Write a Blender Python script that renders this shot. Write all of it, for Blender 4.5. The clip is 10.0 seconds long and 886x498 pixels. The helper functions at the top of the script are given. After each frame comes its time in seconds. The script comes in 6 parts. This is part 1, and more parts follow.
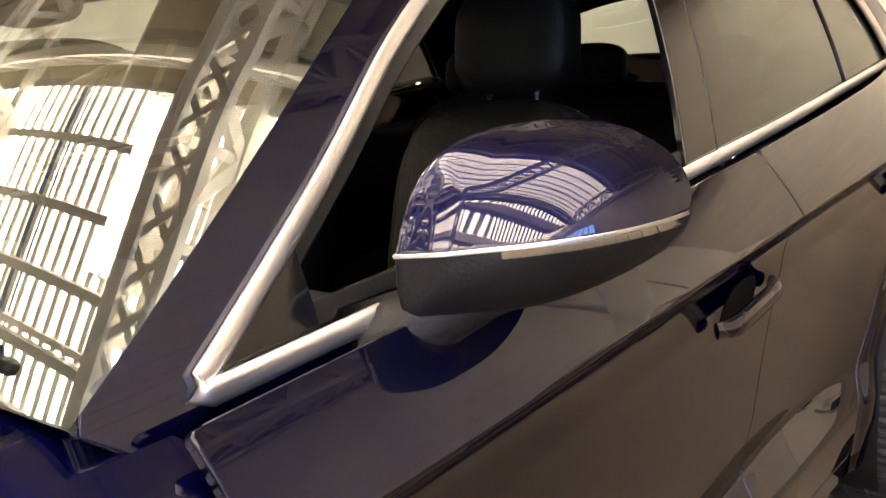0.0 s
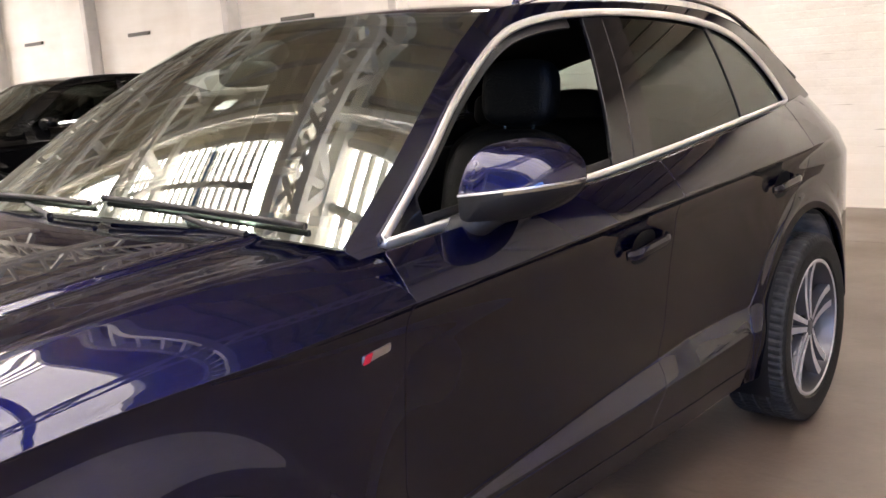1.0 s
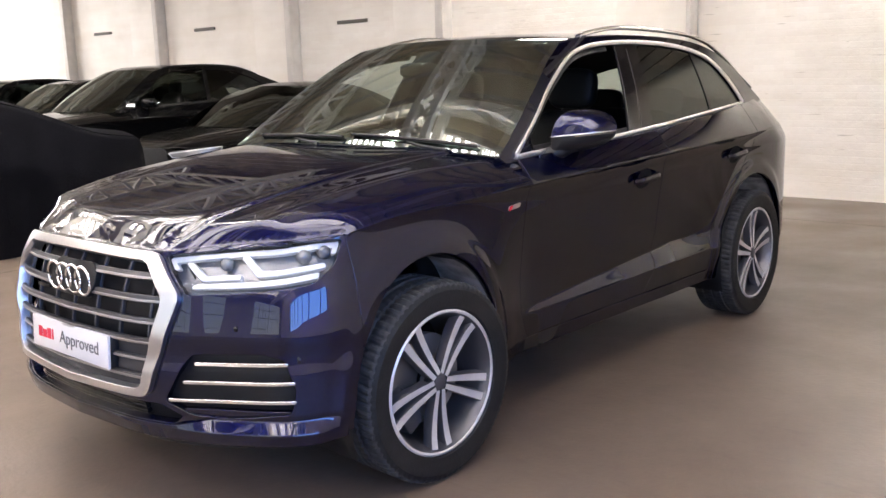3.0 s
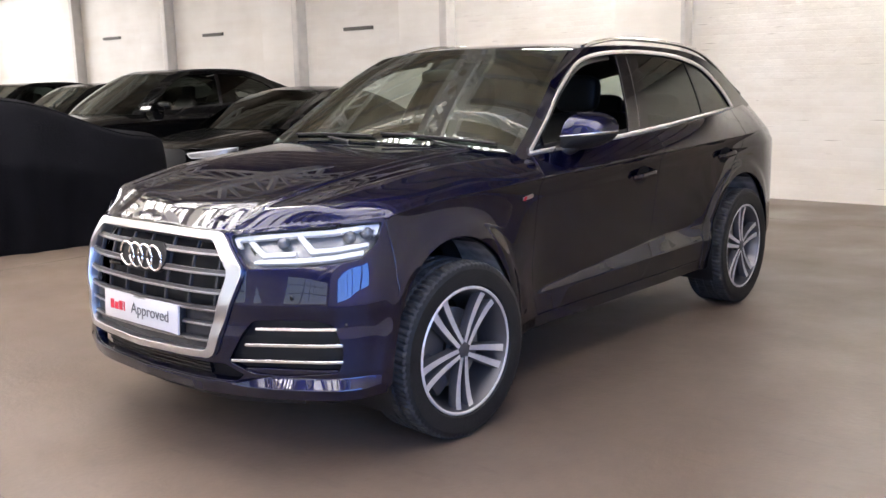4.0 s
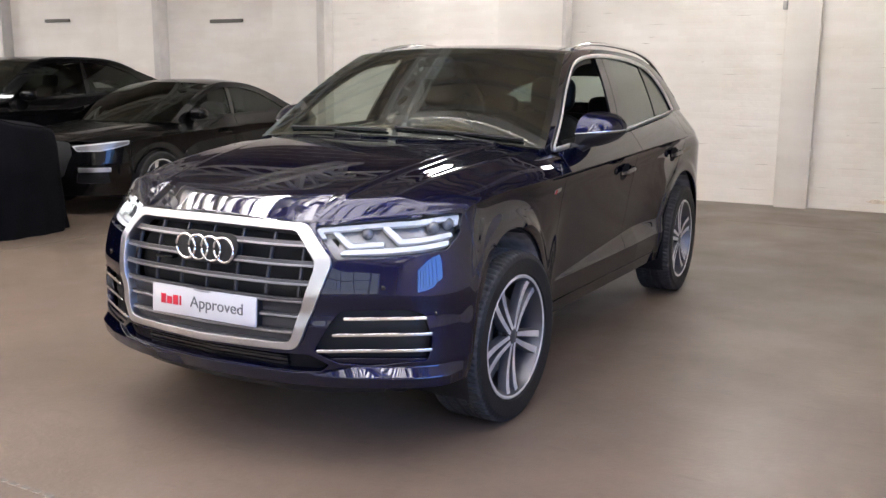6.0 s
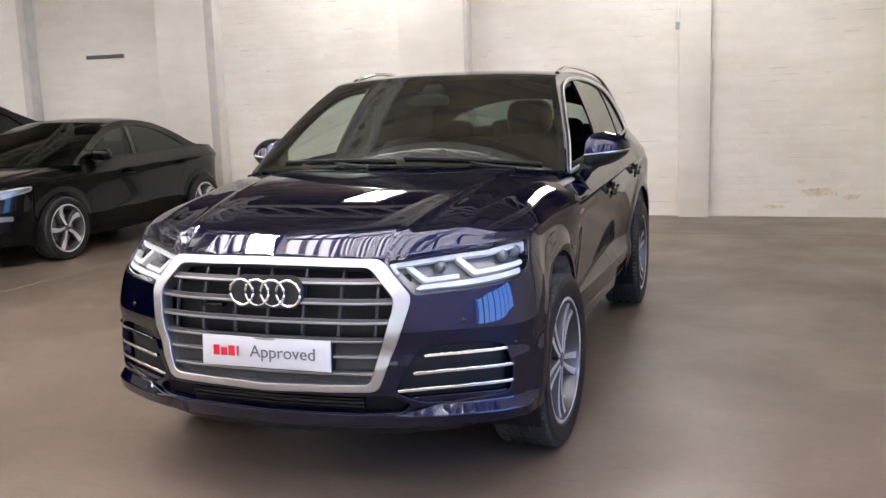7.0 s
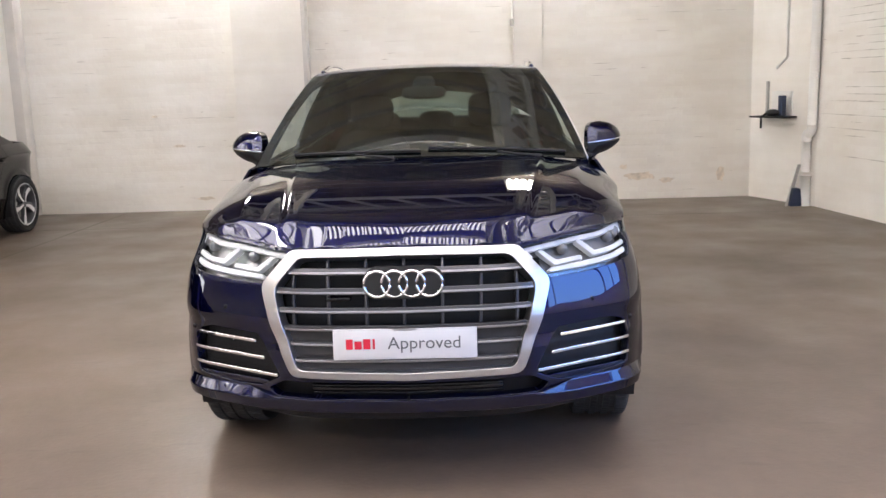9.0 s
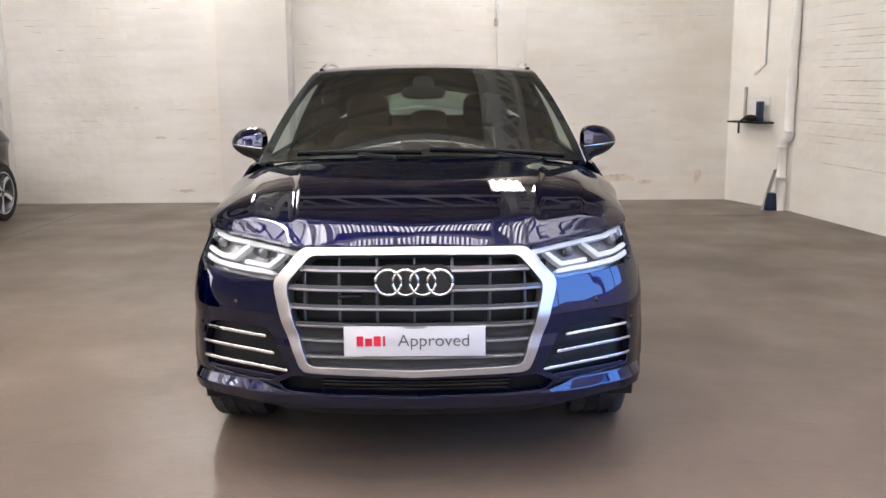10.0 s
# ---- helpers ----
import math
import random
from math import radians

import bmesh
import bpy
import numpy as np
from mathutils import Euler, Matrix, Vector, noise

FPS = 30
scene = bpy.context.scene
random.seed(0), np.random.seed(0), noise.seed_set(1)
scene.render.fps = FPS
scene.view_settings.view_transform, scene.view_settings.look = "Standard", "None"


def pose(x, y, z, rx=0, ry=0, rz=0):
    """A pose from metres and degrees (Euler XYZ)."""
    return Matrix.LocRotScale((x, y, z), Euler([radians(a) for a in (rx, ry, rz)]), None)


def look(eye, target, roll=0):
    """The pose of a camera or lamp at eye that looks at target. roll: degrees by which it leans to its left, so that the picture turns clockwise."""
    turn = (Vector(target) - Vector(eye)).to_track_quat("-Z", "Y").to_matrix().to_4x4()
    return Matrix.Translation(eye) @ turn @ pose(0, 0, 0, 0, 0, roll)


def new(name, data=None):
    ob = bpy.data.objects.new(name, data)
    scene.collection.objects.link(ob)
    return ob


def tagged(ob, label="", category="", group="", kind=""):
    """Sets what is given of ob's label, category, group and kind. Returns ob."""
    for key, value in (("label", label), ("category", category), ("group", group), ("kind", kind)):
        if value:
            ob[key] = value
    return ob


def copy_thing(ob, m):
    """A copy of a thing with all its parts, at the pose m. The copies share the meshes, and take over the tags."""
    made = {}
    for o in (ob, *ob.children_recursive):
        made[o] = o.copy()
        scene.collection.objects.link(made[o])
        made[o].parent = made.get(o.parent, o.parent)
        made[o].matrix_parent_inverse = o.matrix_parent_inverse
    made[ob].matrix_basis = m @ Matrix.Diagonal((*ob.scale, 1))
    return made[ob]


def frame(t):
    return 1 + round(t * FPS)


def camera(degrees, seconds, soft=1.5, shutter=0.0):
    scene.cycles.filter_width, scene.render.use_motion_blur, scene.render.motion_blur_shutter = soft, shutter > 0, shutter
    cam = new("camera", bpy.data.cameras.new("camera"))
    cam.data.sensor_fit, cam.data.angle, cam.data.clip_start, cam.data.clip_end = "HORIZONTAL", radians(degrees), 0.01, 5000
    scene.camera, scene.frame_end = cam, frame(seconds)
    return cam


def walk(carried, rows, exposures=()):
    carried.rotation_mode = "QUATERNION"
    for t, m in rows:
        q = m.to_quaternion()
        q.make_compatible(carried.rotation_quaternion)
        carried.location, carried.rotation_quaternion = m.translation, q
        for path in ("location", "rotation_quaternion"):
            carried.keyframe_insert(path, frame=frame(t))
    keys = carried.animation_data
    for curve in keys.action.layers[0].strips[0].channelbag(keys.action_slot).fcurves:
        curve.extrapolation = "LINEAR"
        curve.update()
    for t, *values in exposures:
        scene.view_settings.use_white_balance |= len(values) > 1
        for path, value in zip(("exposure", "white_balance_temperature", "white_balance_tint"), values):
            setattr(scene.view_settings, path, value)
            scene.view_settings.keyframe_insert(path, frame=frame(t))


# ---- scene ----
cam = camera(52.2, 10.0)
PATH = [
    (0, (1.397, 0.18, 1.373), (0.158, 1.685, 0.926), -4.2),
    (0.3, (1.667, -0.076, 1.421), (0.382, 1.382, 0.947), -4.5),
    (0.5, (1.819, -0.234, 1.43), (0.523, 1.223, 0.983), -5.0),
    (1, (2.05, -0.673, 1.443), (0.767, 0.813, 1.06), -4.1),
    (1.5, (2.349, -1.094, 1.428), (1.056, 0.389, 1.068), -3.4),
    (2, (2.549, -1.537, 1.445), (1.254, -0.06, 1.069), -2.7),
    (2.5, (2.753, -1.93, 1.426), (1.461, -0.451, 1.049), -1.9),
    (3, (2.947, -2.333, 1.45), (1.66, -0.849, 1.072), -1.7),
    (4.5, (3.178, -2.847, 1.453), (1.918, -1.335, 1.097), -0.8),
    (5, (3.043, -2.984, 1.445), (1.86, -1.412, 1.089), 0.3),
    (5.2, (2.926, -3.1, 1.442), (1.785, -1.496, 1.081), 0.9),
    (6.5, (2.043, -3.552, 1.454), (1.249, -1.75, 1.101), -1.0),
    (7, (1.648, -3.692, 1.459), (1.005, -1.825, 1.142), -1.8),
    (7.5, (1.256, -3.896, 1.465), (0.795, -1.974, 1.161), -0.8),
    (8, (0.88, -3.966, 1.471), (0.583, -2.012, 1.165), -0.6),
    (8.5, (0.532, -4.023, 1.481), (0.36, -2.056, 1.16), -1.5),
    (9, (0.266, -4.051, 1.49), (0.192, -2.083, 1.142), -1.8),
    (9.5, (0.162, -4.039, 1.499), (0.144, -2.072, 1.135), -1.2),
    (10, (0.113, -4.117, 1.519), (0.109, -2.149, 1.161), -0.4),
]
walk(cam, [(t, look(eye, target, roll)) for t, eye, target, roll in PATH],
     exposures=[(0, 0.93, 9000, 13), (0.6, 0.74, 7600, 13), (1.2, 0.64, 7100, 13), (2.5, 0.52, 6900, 12), (4.5, 0.43, 6500, 10), (6.5, 0.22, 6500, 10), (10, 0.18, 6500, 10)])

# ---- place ----
# ---------- tools ----------
def mat(name, color, rough=0.5, metal=0.0, coat=0.0, noise_scale=0.0, vary=0.0, bump=0.0, bump_scale=40.0, spec=0.5):
    m = bpy.data.materials.new(name)
    m.use_nodes = True
    nt = m.node_tree
    b = nt.nodes["Principled BSDF"]
    b.inputs["Base Color"].default_value = (*color, 1)
    b.inputs["Roughness"].default_value = rough
    b.inputs["Metallic"].default_value = metal
    b.inputs["Coat Weight"].default_value = coat
    b.inputs["Coat Roughness"].default_value = 0.02
    b.inputs["Specular IOR Level"].default_value = spec
    co = nt.nodes.new("ShaderNodeTexCoord")
    if vary:
        n = nt.nodes.new("ShaderNodeTexNoise")
        n.inputs["Scale"].default_value = noise_scale
        n.inputs["Detail"].default_value = 8
        nt.links.new(co.outputs["Object"], n.inputs["Vector"])
        r = nt.nodes.new("ShaderNodeValToRGB")
        r.color_ramp.elements[0].position, r.color_ramp.elements[1].position = 0.3, 0.7
        r.color_ramp.elements[0].color = (*[c * (1 - vary) for c in color], 1)
        r.color_ramp.elements[1].color = (*[min(1, c * (1 + vary)) for c in color], 1)
        nt.links.new(n.outputs["Fac"], r.inputs["Fac"])
        nt.links.new(r.outputs["Color"], b.inputs["Base Color"])
    if bump:
        n2 = nt.nodes.new("ShaderNodeTexNoise")
        n2.inputs["Scale"].default_value = bump_scale
        n2.inputs["Detail"].default_value = 6
        nt.links.new(co.outputs["Object"], n2.inputs["Vector"])
        bp = nt.nodes.new("ShaderNodeBump")
        bp.inputs["Strength"].default_value = bump
        bp.inputs["Distance"].default_value = 0.01
        nt.links.new(n2.outputs["Fac"], bp.inputs["Height"])
        nt.links.new(bp.outputs["Normal"], b.inputs["Normal"])
    return m


def mesh_object(name, verts, faces, material, parent=None, label="", smooth=True, normals=None):
    me = bpy.data.meshes.new(name)
    me.from_pydata([tuple(map(float, v)) for v in verts], [], faces)
    me.update()
    me.materials.append(material)
    if smooth:
        me.shade_smooth()
    if normals is not None:
        me.normals_split_custom_set_from_vertices([tuple(map(float, n)) for n in normals])
    ob = new(name, me)
    if parent is not None:
        ob.parent = parent
    if label:
        tagged(ob, label)
    return ob


def part(name, bm, material, parent=None, label="", angle=35):
    bmesh.ops.recalc_face_normals(bm, faces=bm.faces)
    me = bpy.data.meshes.new(name)
    bm.to_mesh(me)
    bm.free()
    me.materials.append(material)
    me.shade_smooth()
    me.set_sharp_from_angle(angle=radians(angle))
    ob = new(name, me)
    if parent is not None:
        ob.parent = parent
    if label:
        tagged(ob, label)
    return ob


def box_bm(bm, x0, x1, y0, y1, z0, z1, bevel=0.0, m=None, segments=2):
    made = bmesh.ops.create_cube(bm, size=1.0)
    vs = made["verts"]
    for v in vs:
        v.co = Vector((x0 + (v.co.x + 0.5) * (x1 - x0), y0 + (v.co.y + 0.5) * (y1 - y0), z0 + (v.co.z + 0.5) * (z1 - z0)))
    if bevel:
        es = {e for v in vs for e in v.link_edges}
        got = bmesh.ops.bevel(bm, geom=list(es), offset=bevel, segments=segments, affect="EDGES", profile=0.5)
        vs = list({v for f in got["faces"] for v in f.verts} | {v for v in vs if v.is_valid})
    if m is not None:
        for v in vs:
            v.co = m @ v.co
    return vs


def box(name, x0, x1, y0, y1, z0, z1, material, parent=None, label="", bevel=0.0, m=None):
    bm = bmesh.new()
    box_bm(bm, x0, x1, y0, y1, z0, z1, bevel, m)
    return part(name, bm, material, parent, label)


def spline(pts, n=24, closed=False):
    """Catmull-Rom through the points, n steps a span."""
    p = np.array(pts, float)
    k = len(p)
    out = []
    for i in range(k if closed else k - 1):
        if closed:
            a, b, c, d = p[(i - 1) % k], p[i], p[(i + 1) % k], p[(i + 2) % k]
        else:
            b, c = p[i], p[i + 1]
            a = p[i - 1] if i else 2 * b - c
            d = p[i + 2] if i + 2 < k else 2 * c - b
        for t in np.arange(n) / n:
            out.append(0.5 * (2 * b + (c - a) * t + (2 * a - 5 * b + 4 * c - d) * t * t + (3 * b - a - 3 * c + d) * t ** 3))
    if not closed:
        out.append(p[-1])
    return np.array(out)


def curve1(*pts):
    """A smooth function of one number through (x, y) points."""
    s = spline(pts, 16)
    return lambda x: np.interp(x, s[:, 0], s[:, 1])


def inside(poly):
    """Signed distance (positive inside) to a closed polygon, as a function of two arrays."""
    P = np.array(poly, float)
    Q = np.roll(P, -1, 0)

    def f(u, v):
        u, v = np.asarray(u, float), np.asarray(v, float)
        best = np.full(u.shape, 1e9)
        odd = np.zeros(u.shape, bool)
        for (x0, y0), (x1, y1) in zip(P, Q):
            dx, dy = x1 - x0, y1 - y0
            t = np.clip(((u - x0) * dx + (v - y0) * dy) / (dx * dx + dy * dy + 1e-12), 0, 1)
            best = np.minimum(best, np.hypot(u - x0 - t * dx, v - y0 - t * dy))
            if dy:
                odd ^= ((y0 > v) != (y1 > v)) & (u < x0 + (v - y0) * dx / dy)
        return np.where(odd, best, -best)
    return f


def rounded(poly, r, n=5):
    """A polygon with its corners rounded off."""
    out = []
    k = len(poly)
    for i in range(k):
        p, a, b = (np.array(poly[j % k], float) for j in (i, i - 1, i + 1))
        la, lb = np.linalg.norm(a - p), np.linalg.norm(b - p)
        ra = min(r, la * 0.45, lb * 0.45)
        s, e = p + (a - p) / la * ra, p + (b - p) / lb * ra
        for t in np.linspace(0, 1, n):
            out.append(tuple((1 - t) ** 2 * s + 2 * t * (1 - t) * p + t * t * e))
    return out


def patch(name, surf, us, vs, keep, material, parent=None, label="", side=1, lip=0.012, out=None, flip=False, mirror=False, thick=None):
    """A panel cut from the surface surf(u, v): the grid us x vs where keep(u, v) > 0, with a turned-in edge."""
    us, vs = np.asarray(us, float), np.asarray(vs, float)
    U, V = np.meshgrid(us, vs, indexing="ij")
    D = keep(U, V) if keep is not None else np.ones(U.shape)
    nu, nv = U.shape
    pu, pv, index, cuts, faces = [], [], {}, {}, []

    def vert(i, j):
        if (i, j) not in index:
            index[i, j] = len(pu)
            pu.append(U[i, j]), pv.append(V[i, j])
        return index[i, j]

    def cut(a, b):
        key = (a, b) if a < b else (b, a)
        if key not in cuts:
            da, db = D[key[0]], D[key[1]]
            t = da / (da - db)
            t = min(max(t, 0.02), 0.98)
            cuts[key] = len(pu)
            pu.append(U[key[0]] + t * (U[key[1]] - U[key[0]])), pv.append(V[key[0]] + t * (V[key[1]] - V[key[0]]))
        return cuts[key]

    for i in range(nu - 1):
        for j in range(nv - 1):
            ring = [(i, j), (i + 1, j), (i + 1, j + 1), (i, j + 1)]
            ok = [D[c] > 0 for c in ring]
            if not any(ok):
                continue
            if all(ok):
                faces.append([vert(*c) for c in ring])
                continue
            f = []
            for k in range(4):
                a, b = ring[k], ring[(k + 1) % 4]
                if ok[k]:
                    f.append(vert(*a))
                if ok[k] != ok[(k + 1) % 4]:
                    f.append(cut(a, b))
            if len(f) > 2:
                faces.append(f)
    pu, pv = np.array(pu), np.array(pv)
    h = 0.004
    P = np.stack(surf(pu, pv), -1)
    du = np.stack(surf(pu + h, pv), -1) - np.stack(surf(pu - h, pv), -1)
    dv = np.stack(surf(pu, pv + h), -1) - np.stack(surf(pu, pv - h), -1)
    N = np.cross(du, dv)
    N /= np.linalg.norm(N, axis=1)[:, None] + 1e-12
    if flip:
        N = -N
        faces = [f[::-1] for f in faces]
    if out is not None:
        P = P + N * out
    if lip:
        edges = {}
        for f in faces:
            for a, b in zip(f, f[1:] + f[:1]):
                edges[a, b] = True
        rim = [(a, b) for a, b in edges if (b, a) not in edges]
        # outward direction within the surface at each rim vertex
        away = {}
        for a, b in rim:
            d = np.cross(P[b] - P[a], N[a])
            d /= np.linalg.norm(d) + 1e-12
            for c in (a, b):
                away[c] = away.get(c, 0) + d
        extra, nrm, low, mid = [], [], {}, {}
        base = len(P)
        r = min(0.003, lip * 0.4)
        for c, d in away.items():
            d = d / (np.linalg.norm(d) + 1e-12)
            mid[c] = base + len(extra)
            extra.append(P[c] + d * r - N[c] * r), nrm.append(d)
            low[c] = base + len(extra)
            extra.append(P[c] + d * r - N[c] * lip), nrm.append(d)
        for a, b in rim:
            faces.append([b, a, mid[a], mid[b]])
            faces.append([mid[b], mid[a], low[a], low[b]])
        if extra:
            P, N = np.vstack([P, extra]), np.vstack([N, nrm])
    if mirror:
        P, N = P * (-1, 1, 1), N * (-1, 1, 1)
        faces = [f[::-1] for f in faces]
    return mesh_object(name, P, faces, material, parent, label, True, N)


def tube(name, pts, r, material, parent=None, label="", closed=False, sides=8, squash=1.0):
    """A rod of radius r along the points."""
    p = np.array(pts, float)
    k = len(p)
    t = np.roll(p, -1, 0) - np.roll(p, 1, 0) if closed else np.gradient(p, axis=0)
    t /= np.linalg.norm(t, axis=1)[:, None] + 1e-12
    up = np.array((0, 0, 1.0)) if abs(t[:, 2]).mean() < 0.8 else np.array((0, 1.0, 0))
    verts, faces = [], []
    for i in range(k):
        a = np.cross(t[i], up)
        a /= np.linalg.norm(a) + 1e-12
        b = np.cross(t[i], a)
        rr = r[i] if np.ndim(r) else r
        for j in range(sides):
            w = 2 * math.pi * (j + 0.5) / sides
            verts.append(p[i] + rr * (math.cos(w) * a * squash + math.sin(w) * b))
    for i in range(k if closed else k - 1):
        for j in range(sides):
            faces.append([i * sides + j, i * sides + (j + 1) % sides, (i + 1) % k * sides + (j + 1) % sides, (i + 1) % k * sides + j])
    if not closed:
        faces.append(list(range(sides)))
        faces.append([(k - 1) * sides + j for j in range(sides)][::-1])
    return mesh_object(name, verts, faces, material, parent, label)


def lathe(bm, profile, steps=48, axis_x=True, m=None):
    """A ring of (radius, along) points turned about the x axis."""
    rows = []
    for i in range(steps):
        w = 2 * math.pi * i / steps
        rows.append([bm.verts.new((a, r * math.cos(w), r * math.sin(w))) for r, a in profile])
    for i in range(steps):
        for j in range(len(profile) - 1):
            bm.faces.new((rows[i][j], rows[(i + 1) % steps][j], rows[(i + 1) % steps][j + 1], rows[i][j + 1]))
    if m is not None:
        for r in rows:
            for v in r:
                v.co = m @ v.co


def thing(name, label, category, m=None, group="", kind=""):
    ob = tagged(new(name), label, category, group, kind)
    if m is not None:
        ob.matrix_basis = m
    return ob


# ---------- light ----------
world = bpy.data.worlds.new("world")
scene.world = world
world.use_nodes = True
sky = world.node_tree.nodes.new("ShaderNodeTexSky")
sky.sky_type, sky.sun_disc, sky.sun_elevation, sky.sun_rotation = "NISHITA", False, radians(40), radians(150)
world.node_tree.links.new(sky.outputs[0], world.node_tree.nodes["Background"].inputs[0])
world.node_tree.nodes["Background"].inputs[1].default_value = 0.1


def area(name, m, sx, sy, watts, color):
    d = bpy.data.lights.new(name, "AREA")
    d.shape, d.size, d.size_y, d.energy, d.color = "RECTANGLE", sx, sy, watts, color
    ob = new(name, d)
    ob.matrix_basis = m
    return ob


# ---------- materials ----------
def glass(name, tint, shine=0.08, most=0.9):
    """Thin pane: tinted see-through with a mirror reflection that grows towards grazing angles."""
    m = bpy.data.materials.new(name)
    m.use_nodes = True
    nt = m.node_tree
    nt.nodes.remove(nt.nodes["Principled BSDF"])
    t, g, f, mix = (nt.nodes.new(k) for k in ("ShaderNodeBsdfTransparent", "ShaderNodeBsdfGlossy", "ShaderNodeLayerWeight", "ShaderNodeMixShader"))
    pw, ma = nt.nodes.new("ShaderNodeMath"), nt.nodes.new("ShaderNodeMath")
    t.inputs[0].default_value = (*tint, 1)
    g.inputs["Color"].default_value = (0.77, 0.82, 0.79, 1)
    g.inputs["Roughness"].default_value = 0.012
    f.inputs["Blend"].default_value = 0.5
    pw.operation, pw.inputs[1].default_value = "POWER", 4.0
    ma.operation, ma.inputs[1].default_value, ma.inputs[2].default_value = "MULTIPLY_ADD", most - shine, shine
    nt.links.new(f.outputs["Facing"], pw.inputs[0]), nt.links.new(pw.outputs[0], ma.inputs[0])
    nt.links.new(ma.outputs[0], mix.inputs[0])
    nt.links.new(t.outputs[0], mix.inputs[1])
    nt.links.new(g.outputs[0], mix.inputs[2])
    nt.links.new(mix.outputs[0], nt.nodes["Material Output"].inputs[0])
    return m


def brick_wall(name, color):
    """Painted brickwork: faint courses, patchy paint, a few bare chips."""
    m = mat(name, color, 0.62)
    nt = m.node_tree
    b = nt.nodes["Principled BSDF"]
    co = nt.nodes.new("ShaderNodeTexCoord")
    sep, add, comb = nt.nodes.new("ShaderNodeSeparateXYZ"), nt.nodes.new("ShaderNodeMath"), nt.nodes.new("ShaderNodeCombineXYZ")
    nt.links.new(co.outputs["Object"], sep.inputs[0])
    nt.links.new(sep.outputs[0], add.inputs[0]), nt.links.new(sep.outputs[1], add.inputs[1])
    nt.links.new(add.outputs[0], comb.inputs[0]), nt.links.new(sep.outputs[2], comb.inputs[1])
    warp = nt.nodes.new("ShaderNodeTexNoise")
    warp.inputs["Scale"].default_value = 6
    nt.links.new(co.outputs["Object"], warp.inputs["Vector"])
    mixv = nt.nodes.new("ShaderNodeMixRGB")
    mixv.inputs[0].default_value = 0.012
    nt.links.new(comb.outputs[0], mixv.inputs[1]), nt.links.new(warp.outputs["Color"], mixv.inputs[2])
    br = nt.nodes.new("ShaderNodeTexBrick")
    br.inputs["Scale"].default_value = 1
    br.inputs["Brick Width"].default_value, br.inputs["Row Height"].default_value = 0.225, 0.075
    br.inputs["Mortar Size"].default_value, br.inputs["Mortar Smooth"].default_value = 0.007, 0.6
    br.inputs["Color1"].default_value, br.inputs["Color2"].default_value = (1, 1, 1, 1), (0.86, 0.86, 0.86, 1)
    br.inputs["Mortar"].default_value = (0.35, 0.35, 0.35, 1)
    nt.links.new(mixv.outputs[0], br.inputs["Vector"])
    # large patches where paint has filled the joints
    fill = nt.nodes.new("ShaderNodeTexNoise")
    fill.inputs["Scale"].default_value, fill.inputs["Detail"].default_value = 0.9, 5
    nt.links.new(co.outputs["Object"], fill.inputs["Vector"])
    ramp = nt.nodes.new("ShaderNodeValToRGB")
    ramp.color_ramp.elements[0].position, ramp.color_ramp.elements[1].position = 0.42, 0.62
    nt.links.new(fill.outputs["Fac"], ramp.inputs["Fac"])
    soft = nt.nodes.new("ShaderNodeMixRGB")
    soft.inputs[2].default_value = (0.95, 0.95, 0.95, 1)
    nt.links.new(ramp.outputs["Color"], soft.inputs[0]), nt.links.new(br.outputs["Color"], soft.inputs[1])
    grain = nt.nodes.new("ShaderNodeTexNoise")
    grain.inputs["Scale"].default_value, grain.inputs["Detail"].default_value = 55, 6
    nt.links.new(co.outputs["Object"], grain.inputs["Vector"])
    hsum = nt.nodes.new("ShaderNodeMixRGB")
    hsum.inputs[0].default_value = 0.25
    nt.links.new(soft.outputs[0], hsum.inputs[1]), nt.links.new(grain.outputs["Fac"], hsum.inputs[2])
    bp = nt.nodes.new("ShaderNodeBump")
    bp.inputs["Strength"].default_value, bp.inputs["Distance"].default_value = 0.7, 0.012
    nt.links.new(hsum.outputs[0], bp.inputs["Height"])
    nt.links.new(bp.outputs[0], b.inputs["Normal"])
    # colour: soft stains, joint lines, bare brick chips
    stain = nt.nodes.new("ShaderNodeTexNoise")
    stain.inputs["Scale"].default_value, stain.inputs["Detail"].default_value = 0.55, 9
    nt.links.new(co.outputs["Object"], stain.inputs["Vector"])
    tone = nt.nodes.new("ShaderNodeValToRGB")
    tone.color_ramp.elements[0].position, tone.color_ramp.elements[1].position = 0.3, 0.65
    tone.color_ramp.elements[0].color = (color[0] * 0.93, color[1] * 0.91, color[2] * 0.88, 1)
    tone.color_ramp.elements[1].color = (*color, 1)
    nt.links.new(stain.outputs["Fac"], tone.inputs["Fac"])
    mul = nt.nodes.new("ShaderNodeMixRGB")
    mul.blend_type, mul.inputs[0].default_value = "MULTIPLY", 0.22
    nt.links.new(tone.outputs[0], mul.inputs[1]), nt.links.new(soft.outputs[0], mul.inputs[2])
    chip = nt.nodes.new("ShaderNodeTexNoise")
    chip.inputs["Scale"].default_value, chip.inputs["Detail"].default_value = 2.6, 7
    st = nt.nodes.new("ShaderNodeMapping")
    st.inputs["Scale"].default_value = (0.6, 0.6, 2.2)
    nt.links.new(co.outputs["Object"], st.inputs["Vector"]), nt.links.new(st.outputs[0], chip.inputs["Vector"])
    cr = nt.nodes.new("ShaderNodeValToRGB")
    cr.color_ramp.elements[0].position, cr.color_ramp.elements[1].position = 0.725, 0.75
